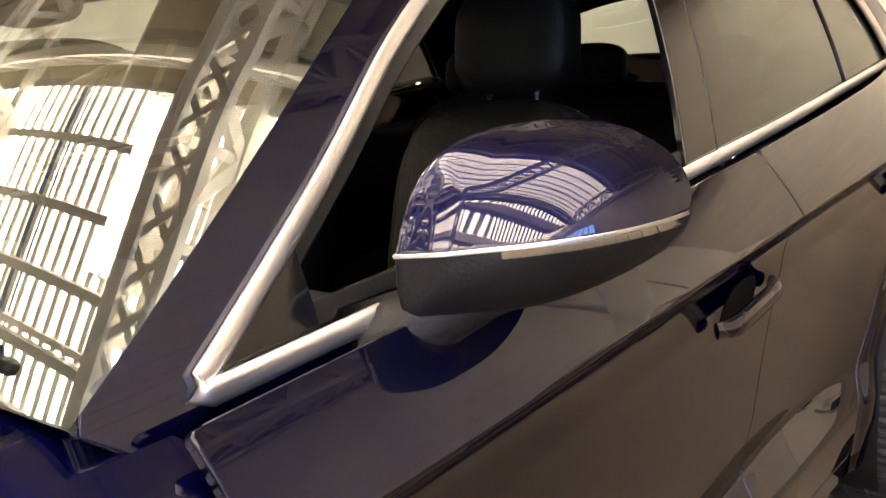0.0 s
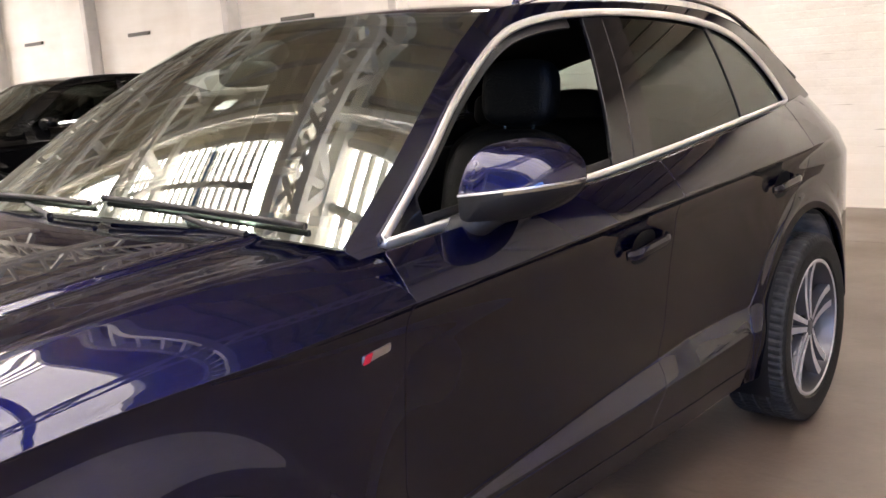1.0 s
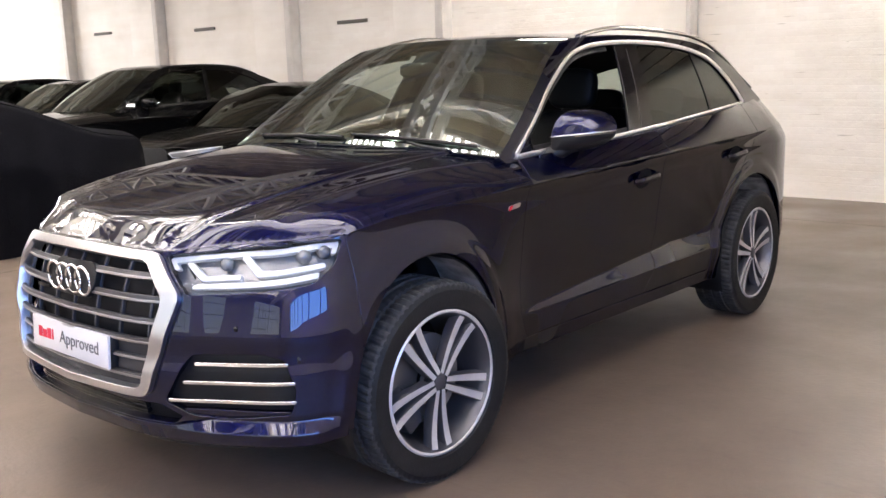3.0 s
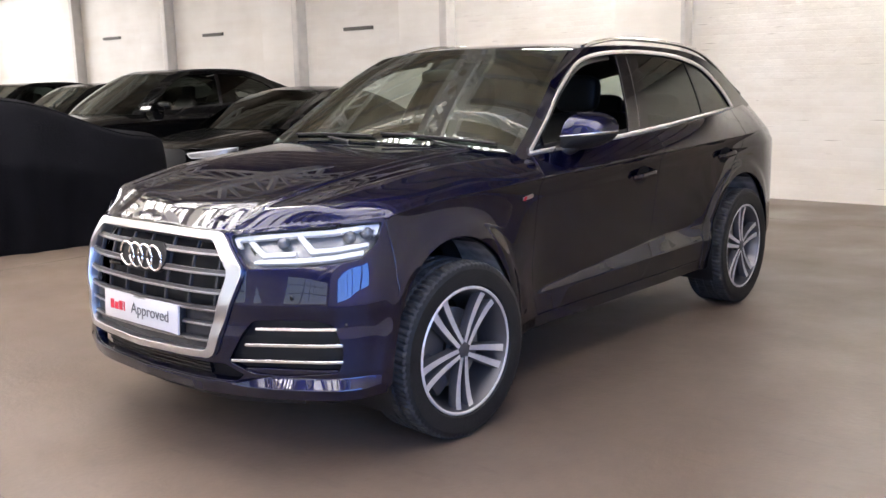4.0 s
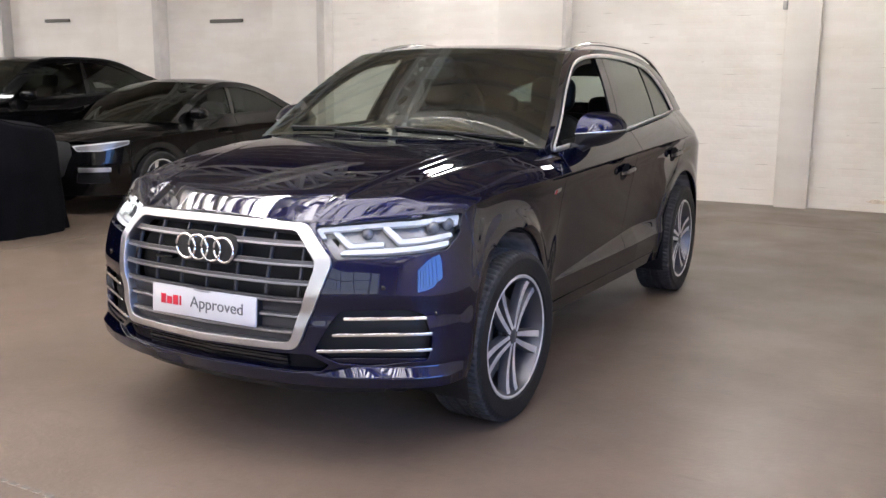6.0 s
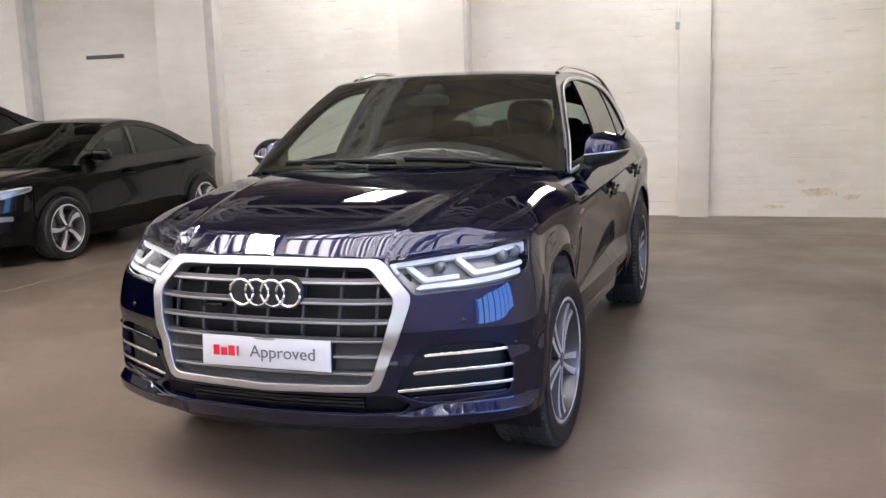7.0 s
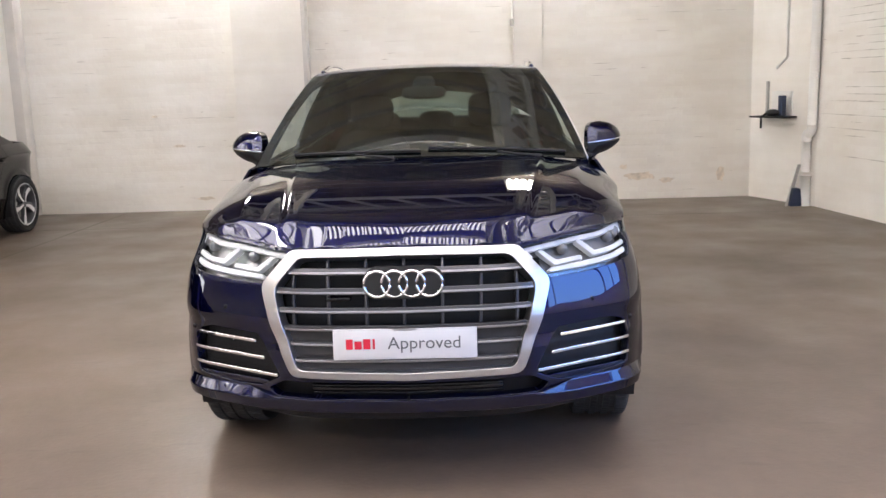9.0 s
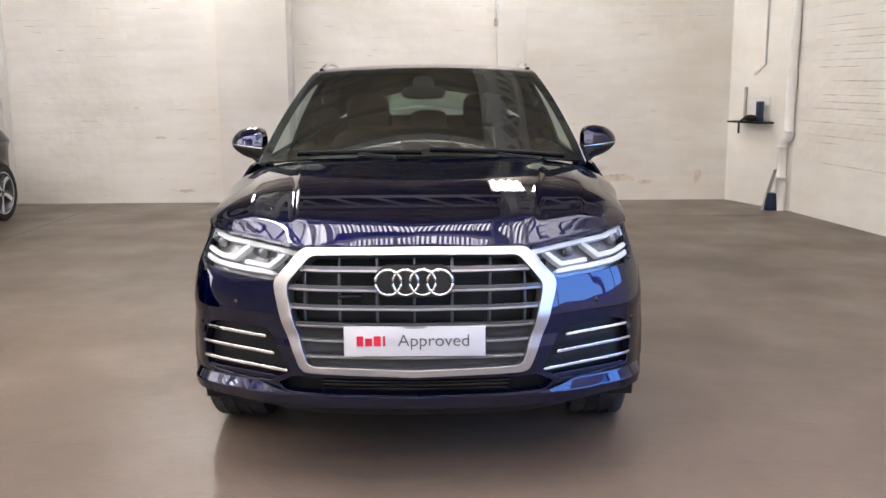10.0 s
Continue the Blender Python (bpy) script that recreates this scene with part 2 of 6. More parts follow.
    nt.links.new(chip.outputs["Fac"], cr.inputs["Fac"])
    bare = nt.nodes.new("ShaderNodeMixRGB")
    bare.inputs[2].default_value = (0.55, 0.40, 0.28, 1)
    nt.links.new(cr.outputs["Color"], bare.inputs[0]), nt.links.new(mul.outputs[0], bare.inputs[1])
    nt.links.new(bare.outputs[0], b.inputs["Base Color"])
    return m


def floor_mat(name, color):
    """Worn painted concrete: broad stains, scuffs, fine dust, uneven gloss."""
    m = mat(name, color, 0.4)
    nt = m.node_tree
    b = nt.nodes["Principled BSDF"]
    co = nt.nodes.new("ShaderNodeTexCoord")

    def noise_node(scale, detail, stretch=(1, 1, 1)):
        n, mp = nt.nodes.new("ShaderNodeTexNoise"), nt.nodes.new("ShaderNodeMapping")
        mp.inputs["Scale"].default_value = stretch
        n.inputs["Scale"].default_value, n.inputs["Detail"].default_value = scale, detail
        nt.links.new(co.outputs["Object"], mp.inputs["Vector"]), nt.links.new(mp.outputs[0], n.inputs["Vector"])
        return n

    def ramp(n, p0, p1, c0, c1):
        r = nt.nodes.new("ShaderNodeValToRGB")
        r.color_ramp.elements[0].position, r.color_ramp.elements[1].position = p0, p1
        r.color_ramp.elements[0].color, r.color_ramp.elements[1].color = (*c0, 1), (*c1, 1)
        nt.links.new(n.outputs["Fac"], r.inputs["Fac"])
        return r

    base = ramp(noise_node(0.45, 8), 0.32, 0.68, [c * 0.80 for c in color], [c * 1.12 for c in color])
    fine = ramp(noise_node(14, 8), 0.3, 0.7, (0.88, 0.88, 0.88), (1, 1, 1))
    scuff = ramp(noise_node(3.2, 10, (1, 5, 1)), 0.62, 0.72, (1, 1, 1), (0.82, 0.81, 0.80))
    a, c = nt.nodes.new("ShaderNodeMixRGB"), nt.nodes.new("ShaderNodeMixRGB")
    for k, x, y in ((a, base, fine), (c, a, scuff)):
        k.blend_type, k.inputs[0].default_value = "MULTIPLY", 1
        nt.links.new(x.outputs[0], k.inputs[1]), nt.links.new(y.outputs[0], k.inputs[2])
    nt.links.new(c.outputs[0], b.inputs["Base Color"])
    rr = ramp(noise_node(1.3, 7), 0.3, 0.7, (0.30,) * 3, (0.52,) * 3)
    nt.links.new(rr.outputs[0], b.inputs["Roughness"])
    bp = nt.nodes.new("ShaderNodeBump")
    bp.inputs["Strength"].default_value, bp.inputs["Distance"].default_value = 0.12, 0.01
    nt.links.new(noise_node(40, 6).outputs["Fac"], bp.inputs["Height"]), nt.links.new(bp.outputs[0], b.inputs["Normal"])
    return m


PAINT = mat("blue_metallic_paint", (0.0008, 0.0019, 0.027), 0.34, 0.85, 1.0, spec=0.0)
PAINT.node_tree.nodes["Principled BSDF"].inputs["Specular Tint"].default_value = (0.0, 0.003, 0.04, 1)
PAINT.node_tree.nodes["Principled BSDF"].inputs["Coat IOR"].default_value = 1.52
BLACKPAINT = mat("black_car_paint", (0.003, 0.003, 0.0033), 0.25, 0.1, 0.5, spec=0.05)
CHROME = mat("satin_chrome", (0.55, 0.55, 0.57), 0.3, 1.0)
WINTRIM = mat("brushed_window_trim", (0.82, 0.81, 0.79), 0.36, 0.9)
BRIGHT = mat("bright_chrome", (0.88, 0.88, 0.88), 0.08, 1.0)
SILVER = mat("machined_alloy", (0.60, 0.60, 0.62), 0.32, 0.6, noise_scale=60, vary=0.05)
GREY = mat("grey_alloy", (0.10, 0.10, 0.11), 0.4, 0.7)
BARREL = mat("grey_rim_barrel", (0.11, 0.11, 0.12), 0.38, 0.8)
TRIM = mat("bar_edge_metal", (0.32, 0.32, 0.34), 0.3, 1.0)
SLAT = mat("grille_grey", (0.095, 0.095, 0.105), 0.33, 0.85)
VANE = mat("grille_vane", (0.07, 0.07, 0.08), 0.4, 0.7)
INFILL = mat("grille_infill", (0.03, 0.03, 0.033), 0.5, 0.3)
BLACK = mat("black_plastic", (0.007, 0.007, 0.008), 0.5, bump=0.15, bump_scale=300, spec=0.3)
GLOSSBLACK = mat("gloss_black", (0.004, 0.004, 0.005), 0.08)
# near-black that paints in the shade of the door handle hollows
RECESS_SHADE = mat("painted_recess_shade", (0.003, 0.003, 0.004), 0.7, spec=0.1)
GRILLEBLACK = mat("grille_black", (0.004, 0.004, 0.005), 0.8)
DARK = mat("dark_cabin_trim", (0.006, 0.006, 0.0065), 0.7, bump=0.2, bump_scale=200, spec=0.3)
LEATHER = mat("black_leather", (0.003, 0.003, 0.003), 0.5, bump=0.3, bump_scale=150, spec=0.14)
CLOTH = mat("black_cover_cloth", (0.0028, 0.0028, 0.004), 0.95, vary=0.3, noise_scale=3, bump=0.4, bump_scale=60, spec=0.08)
RUBBER = mat("tyre_rubber", (0.007, 0.007, 0.0075), 0.62, vary=0.3, noise_scale=20, bump=0.2, bump_scale=120, spec=0.3)
TREAD = mat("worn_tread_rubber", (0.035, 0.035, 0.036), 0.75, vary=0.35, noise_scale=25, bump=0.2, bump_scale=120, spec=0.25)
DUSTY = mat("dusty_arch_liner", (0.22, 0.205, 0.19), 0.85, vary=0.5, noise_scale=14, bump=0.5, bump_scale=60)
DISC = mat("brake_iron", (0.25, 0.24, 0.23), 0.4, 0.9)
WHITELAMP = mat("white_light_guide", (0.42, 0.43, 0.44), 0.25, coat=0.6)
LAMPDARK = mat("lamp_housing", (0.24, 0.24, 0.25), 0.25, 0.5)
LAMPGLASS = mat("projector_glass", (0.10, 0.10, 0.11), 0.06, coat=1.0)
AMBER = mat("clear_indicator", (0.15, 0.125, 0.085), 0.15, coat=0.8)
WHITE = mat("white_plate", (0.56, 0.56, 0.58), 0.35, vary=0.02, noise_scale=5)
DRL = mat("lit_light_guide", (0.52, 0.53, 0.55), 0.3)
DRL.node_tree.nodes["Principled BSDF"].inputs["Emission Color"].default_value = (0.95, 0.97, 1, 1)
DRL.node_tree.nodes["Principled BSDF"].inputs["Emission Strength"].default_value = 0.05
RED = mat("red_lettering", (0.55, 0.01, 0.035), 0.4)
INK = mat("grey_lettering", (0.10, 0.10, 0.11), 0.4)
TAILRED = mat("red_lens", (0.25, 0.005, 0.008), 0.12, coat=1)
FLOOR = floor_mat("floor_paint", (0.126, 0.095, 0.0715))
WALL = brick_wall("white_painted_brick", (0.85, 0.805, 0.745))
PIER = mat("white_painted_render", (0.86, 0.825, 0.765), 0.6, vary=0.04, noise_scale=2, bump=0.25, bump_scale=25)
STEEL = mat("cream_painted_steel", (0.90, 0.87, 0.78), 0.4, vary=0.06, noise_scale=4)
DARKBOARD = mat("dark_stained_boards", (0.15, 0.12, 0.095), 0.7, vary=0.3, noise_scale=3)
ROOFING = mat("brown_roof_boards", (0.60, 0.535, 0.43), 0.7, vary=0.2, noise_scale=2)
GREYSTEEL = mat("grey_painted_steel", (0.45, 0.43, 0.40), 0.55, vary=0.08, noise_scale=5)
SLOT = mat("dark_slot", (0.13, 0.12, 0.10), 0.7)
PVC = mat("white_pipe", (0.78, 0.76, 0.72), 0.35, vary=0.04, noise_scale=6)
BLUEBOX = mat("blue_plastic", (0.008, 0.018, 0.055), 0.4)
CLEAR = glass("clear_glass", (0.51, 0.61, 0.56), 0.23)
TINTED = glass("privacy_glass", (0.06, 0.06, 0.06), 0.06)
LENS = glass("lamp_lens", (0.95, 0.96, 0.97), 0.010, 0.4)
MIRROR = mat("mirror_glass", (0.8, 0.8, 0.8), 0.01, 1.0)


def weather(m, scale, low):
    """Large uneven patches and faint streaks over the paint, laid out in the room's own metres."""
    nt = m.node_tree
    b = nt.nodes["Principled BSDF"]
    src = b.inputs["Base Color"].links[0].from_socket
    geo = nt.nodes.new("ShaderNodeNewGeometry")
    total = src
    for stretch, sc, lo in (((1, 1, 1), scale, low), ((0.35, 0.35, 2.6), scale * 2.2, 1 - (1 - low) * 0.7)):
        mp, n, r, mul = (nt.nodes.new(k) for k in ("ShaderNodeMapping", "ShaderNodeTexNoise", "ShaderNodeValToRGB", "ShaderNodeMixRGB"))
        mp.inputs["Scale"].default_value = stretch
        n.inputs["Scale"].default_value, n.inputs["Detail"].default_value = sc, 9
        r.color_ramp.elements[0].position, r.color_ramp.elements[1].position = 0.30, 0.62
        r.color_ramp.elements[0].color, r.color_ramp.elements[1].color = (lo, lo * 0.985, lo * 0.96, 1), (1, 1, 1, 1)
        mul.blend_type, mul.inputs[0].default_value = "MULTIPLY", 1
        nt.links.new(geo.outputs["Position"], mp.inputs["Vector"]), nt.links.new(mp.outputs[0], n.inputs["Vector"])
        nt.links.new(n.outputs["Fac"], r.inputs["Fac"])
        nt.links.new(total, mul.inputs[1]), nt.links.new(r.outputs[0], mul.inputs[2])
        total = mul.outputs[0]
    nt.links.new(total, b.inputs["Base Color"])


weather(PIER, 1.1, 0.92)

# ---------- room ----------
SKY_WATTS, WINDOW_WATTS, SIDE_WATTS, WEST_FILL_WATTS = 1330, 40, 340, 620
YN, TOP = 7.78, 5.6
XW, YS = -21.0, -13.0


def structure(ob, label, category):
    return tagged(ob, label, category, kind="structure")


def slab(name, p, q, z0, z1, t, material, label, category="wall"):
    """A wall from p to q (plan), t thick to the left of that way."""
    p, q = Vector((*p, 0)), Vector((*q, 0))
    d = (q - p)
    m = Matrix.Translation(p) @ Matrix.Rotation(math.atan2(d.y, d.x), 4, "Z")
    return structure(box(name, 0, d.length, 0, t, z0, z1, material, m=m), label, category)


structure(box("floor", XW - 0.3, 9, YS - 0.3, YN + 0.3, -0.2, 0, FLOOR), "worn beige-brown painted concrete warehouse floor", "floor")
wall_north = slab("wall_north", (3.86, YN), (XW - 0.3, YN), 0, TOP, -0.3, PIER, "white-painted old brick wall with chipped patches")
slab("wall_corner", (4.24, 6.62), (3.82, YN), 0, TOP, -0.3, PIER, "white-painted splayed corner of the hall")
# the east wall runs from the splayed corner forwards, with one long window
E0, E1 = Vector((4.24, 6.62, 0)), Vector((7.0, YS, 0))
east = lambda d: tuple((E0 + (E1 - E0).normalized() * d).xy)
wall_east = slab("wall_east", east(7.7), east(0), 0, TOP, -0.3, PIER, "white-painted brick side wall with wavy courses")
slab("wall_east", east(13.7), east(7.7), 3.4, TOP, -0.3, WALL, "white-painted brick above the side window")
slab("wall_east", east(13.7), east(7.7), 0, 1.3, -0.3, WALL, "white-painted brick below the side window")
slab("wall_east", east((E1 - E0).length), east(13.7), 0, TOP, -0.3, WALL, "white-painted brick side wall")
mid_win = Vector((*east(10.7), 2.35))
inward = Vector((-(E1 - E0).y, (E1 - E0).x, 0)).normalized() * -1
area("side_window_glow", look(mid_win - inward * 0.15, mid_win + inward), 5.95, 2.05, SIDE_WATTS, (0.15, 0.37, 1.0))
side_window = structure(new("window"), "steel-framed side window with daylight behind", "window")
for d in np.linspace(7.72, 13.68, 8):
    x, y = east(d)
    box("glazing_bar", x - 0.03, x + 0.03, y - 0.035, y + 0.035, 1.3, 3.4, GREYSTEEL, side_window)
for y0, y1, z0, z1 in ((6.5, YN, 0, TOP), (YS, -1.5, 0, TOP), (-1.5, 6.5, 0, 1.2), (-1.5, 6.5, 4.2, TOP)):
    slab("wall_west", (XW, y1), (XW, y0), z0, z1, -0.3, WALL, "white-painted brick far wall")
# fill light in an invented, unseen opening; it brightens the back wall's left part
area("west_fill_light", look((XW - 0.15, 2.5, 2.7), (0, 2.5, 2.7)), 7.9, 2.95, WEST_FILL_WATTS, (0.98, 0.97, 1.0))
west_fill_frame = structure(new("window"), "added, unseen steel window frame in front of the west fill light", "window")
for y in np.arange(-1.5, 6.6, 0.8):
    box("glazing_bar", XW - 0.09, XW - 0.03, y - 0.025, y + 0.025, 1.2, 4.2, GREYSTEEL, west_fill_frame)
for z in (1.22, 2.2, 3.2, 4.18):
    box("glazing_bar", XW - 0.085, XW - 0.035, -1.5, 6.5, z - 0.02, z + 0.02, GREYSTEEL, west_fill_frame)
# ---------- car shapes ----------
def bell(x, w):
    return np.exp(-(x / w) ** 2)


def step(x, w):
    return 1 / (1 + np.exp(-np.clip(x / w, -40, 40)))


def least(*fs):
    """Where all the given regions hold."""
    def f(u, v):
        a = fs[0](u, v)
        for g in fs[1:]:
            a = np.minimum(a, g(u, v))
        return a
    return f


class Body:
    """The surfaces of one car, from a few design lines. y runs back from the front axle, x to its left flank."""

    def __init__(self, plan, shoulder, belt, beltx, mid, roofmid, rooftop, pillar, tumble, base, arches, radius, hub, crease=None, nose=0.09, undercut=0.0, lean=0.9, brow=None, rise=1.0, shift=0.0, hoodedge=None, flare=None, hoodline=None, tuck=0.0):
        self.SX = spline(plan, 20)
        self.SL = np.concatenate([[0], np.cumsum(np.hypot(*np.diff(self.SX, axis=0).T))])
        self.zs, self.zb, self.xb = curve1(*shoulder), curve1(*belt), curve1(*beltx)
        self.zc, self.zr, self.zt = curve1(*mid), curve1(*roofmid), curve1(*rooftop)
        self.pillar = spline(pillar, 12)
        self.tumble, self.base, self.arches, self.radius, self.hub, self.crease, self.nose = tumble, base, arches, radius, hub, crease, nose
        self.zh = curve1(*hoodedge) if hoodedge else self.zs
        self.flare, self.hoodline, self.tuck = flare, hoodline, tuck
        self.b0, self.undercut, self.lean, self.brow, self.rise, self.shift = belt[0][0], undercut, lean, brow, rise, shift

    def y(self, s):
        return np.interp(s, self.SL, self.SX[:, 1])

    def s_y(self, y):
        k = self.SX[:, 0] > 0.3
        return np.interp(y, self.SX[k, 1], self.SL[k])

    def s_x(self, x):
        k = self.SX[:, 1] < 0
        return np.interp(x, self.SX[k, 0], self.SL[k])

    def inset(self, y, z):
        rel = z - self.zs(y)
        up, dn = np.clip(rel, 0, None), np.clip(-rel, 0, None)
        e = 0.008 + 0.55 * up + 1.2 * up ** 2
        e = e + self.tuck * step(y - 2.72, 0.12) * (1 - np.exp(-np.clip(z - 1.0, 0, None) ** 1.5 / 0.02))
        e = (e + (0.032 * (1 - np.exp(-dn / 0.034)) + 0.026 * (1 - np.exp(-dn / 0.16))) * step(3.0 - y, 0.12)) * step(y + 0.36, 0.06)
        e = e + step(0.08 - y, 0.10) * step(y + 0.75, 0.08) * self.lean * np.clip(z - 0.72, 0, None) ** 2
        first, last = self.arches
        door = step(y - first - 0.50, 0.06) * step(last - 0.56 - y, 0.11)
        if self.crease:
            c = self.crease(y)
            e = e - door * 0.048 * np.where(z >= c, np.exp(-np.clip(z - c, 0, None) / 0.09), 1)
            e = e + door * 0.42 * np.clip(c - z, 0, None)
        if self.flare:
            # a blade above the sill that stands out and faces up, widening towards the back
            top, low = self.flare[0](y), self.flare[1](y)
            soft = lambda d: 0.004 * np.logaddexp(0, d / 0.004)
            e = e + door * (0.17 * soft(self.zs(y) - 0.10 - z) - 0.55 * (soft(top - z) - soft(low - z)) + 0.14 * soft(low - z) - 0.17 * soft(top - z))
        e = e + (1 - door) * 0.22 * np.clip(0.42 - z, 0, None)
        e = e + step(-0.5 - y, 0.08) * self.nose * np.clip(z - 0.55, 0, None) * 2
        # fold across the bumper corner
        fold = step(-0.42 - y, 0.04) * self.undercut
        soft = lambda d: 0.011 * np.logaddexp(0, d / 0.011)
        e = e + fold * (0.34 * (soft(0.662 - z) - soft(0.610 - z)) + 0.05 * (soft(z - 0.670) - soft(z - 0.800)) + 0.25 * (soft(z - 0.815) - soft(z - 0.950)) - 0.016)
        for yc in self.arches:
            r = self.round(y - yc, z)
            e = e - 0.014 * step(self.radius + 0.058 - r, 0.011) * np.where(np.abs(y - yc) < 0.62, 1, 0)
        return e

    def flank(self, s, z):
        SL, SX = self.SL, self.SX
        x, y = np.interp(s, SL, SX[:, 0]), np.interp(s, SL, SX[:, 1])
        g = 0.02
        tx = np.interp(s + g, SL, SX[:, 0]) - np.interp(s - g, SL, SX[:, 0])
        ty = np.interp(s + g, SL, SX[:, 1]) - np.interp(s - g, SL, SX[:, 1])
        tx, ty = np.where(s < g, 1.0, tx), np.where(s < g, 0.0, ty)
        n = np.hypot(tx, ty) + 1e-9
        e = self.inset(y, z)
        return x - e * ty / n, y + e * tx / n, z + 0 * s

    def arch(self, k, grow=0.0):
        return lambda s, z: self.round(self.y(s) - self.arches[k], z) - self.radius - grow

    def round(self, y, z):
        """How far (y, z) lies from an arch's middle; the arch is taller than wide and set a little forward."""
        return np.hypot(y - self.shift, np.where(z > self.hub, (z - self.hub) / self.rise, z - self.hub))

    def poly(self, pts):
        """A region of the flank, its corners given as (y, z)."""
        return inside([(float(self.s_y(y)), z) for y, z in pts])

    def below_belt(self, s, z):
        return self.zb(np.maximum(self.y(s), self.b0)) - 0.004 - z

    def hood(self, q, y):
        """q runs from the middle (0) to the shoulder line (1)."""
        zs, zc = self.zh(y), self.zc(y)
        xs, _, _ = self.flank(self.s_y(y), zs)
        a = np.clip(np.abs(q), 0, 1)
        z = zs + (zc - zs) * np.clip(1 - a ** (6.0 - 0.8 * step(y - 0.25, 0.10)), 0, None) ** 0.8
        # raised middle with a soft edge towards each wing
        if self.hoodline:
            # a crease, a shallow valley outside it, and a second soft ridge above the wing
            d = np.abs(q * xs) - self.hoodline(y)
            z = z - 0.009 * step(d - 0.014, 0.006) * (1 - np.clip((d - 0.02) / 0.17, 0, 1) ** 1.3)
            z = z + 0.003 * bell(d - 0.185, 0.035) + 0.0015 * bell(d, 0.012)
        else:
            z = z - 0.009 * step(a - 0.60 - 0.10 * (y + 0.9), 0.013) * np.clip(1 - (a - 0.6) * 2.2, 0, 1)
            z = z + 0.003 * bell(a - 0.80, 0.06)
        if self.brow is None:
            return q * xs, y + 0 * q, z
        # the leading edge rolls down to meet the nose
        d = np.clip(y - self.front_y(q * xs), 0, None)
        top = np.interp(np.abs(q * xs), self.brow[0], self.brow[2]) + 0.003
        k = 0.005
        slope = 0.62 + 0.75 * np.clip((np.abs(q * xs) - 0.42) / 0.30, 0, 1)
        z = -k * np.log(np.exp(-(z - 1) / k) + np.exp(-(top + slope * d - 1) / k)) + 1
        return q * xs, y + 0 * q, z

    def front_y(self, x):
        if self.brow is not None:
            return np.interp(np.abs(x), self.brow[0], self.brow[1]) + 0.004
        k = self.SX[:, 1] < 0
        return np.interp(np.abs(x), self.SX[k, 0], self.SX[k, 1]) + 0.03 + self.nose * 0.45

    def hood_keep(self, q, y):
        x, _, _ = self.hood(q, y)
        front = y - self.front_y(x)
        cowl = np.minimum(self.base - 0.02 + (0.53 - self.base) * (np.abs(x) / 0.8) ** 3, 0.545) - y
        return np.minimum(front, cowl)

    def green(self, y, z):
        d = z - self.zb(np.maximum(y, self.b0))
        return self.xb(y) - self.tumble * d - 0.35 * np.clip(d, 0, None) ** 2, y + 0 * z, z + 0 * y

    def roof(self, q, y):
        zt = self.zt(y)
        xe, _, _ = self.green(y, zt)
        return q * xe, y + 0 * q, zt + (self.zr(y) - zt) * (1 - np.abs(q) ** 2.3)

    def screen(self, q, v):
        """The windscreen: q from side to side (-1 to 1), v from its foot (0) to the roof (1)."""
        p = self.pillar
        w = np.linspace(0, 1, len(p))
        ye, ze = np.interp(v, w, p[:, 0]), np.interp(v, w, p[:, 1])
        xe, _, _ = self.green(ye, ze)
        yt = p[-1, 0] - 0.11
        yc = self.base + (yt - self.base) * v - 0.02 * v * (1 - v)
        z0 = self.zc(self.base) + 0.005
        zc = z0 + (self.zr(yt) - z0) * v + 0.035 * v * (1 - v)
        a = q * q
        return q * xe, yc + (ye - yc) * a, zc + (ze - zc) * a

    def roof_keep(self, q, y):
        return y - (self.pillar[-1, 0] - 0.11 + 0.11 * q * q) - 0.003


def pair(owner, name, surf, us, vs, keep, material, label="", **kw):
    return [patch(name, surf, us, vs, keep, material, owner, label, mirror=mi, **kw) for mi in (False, True)]


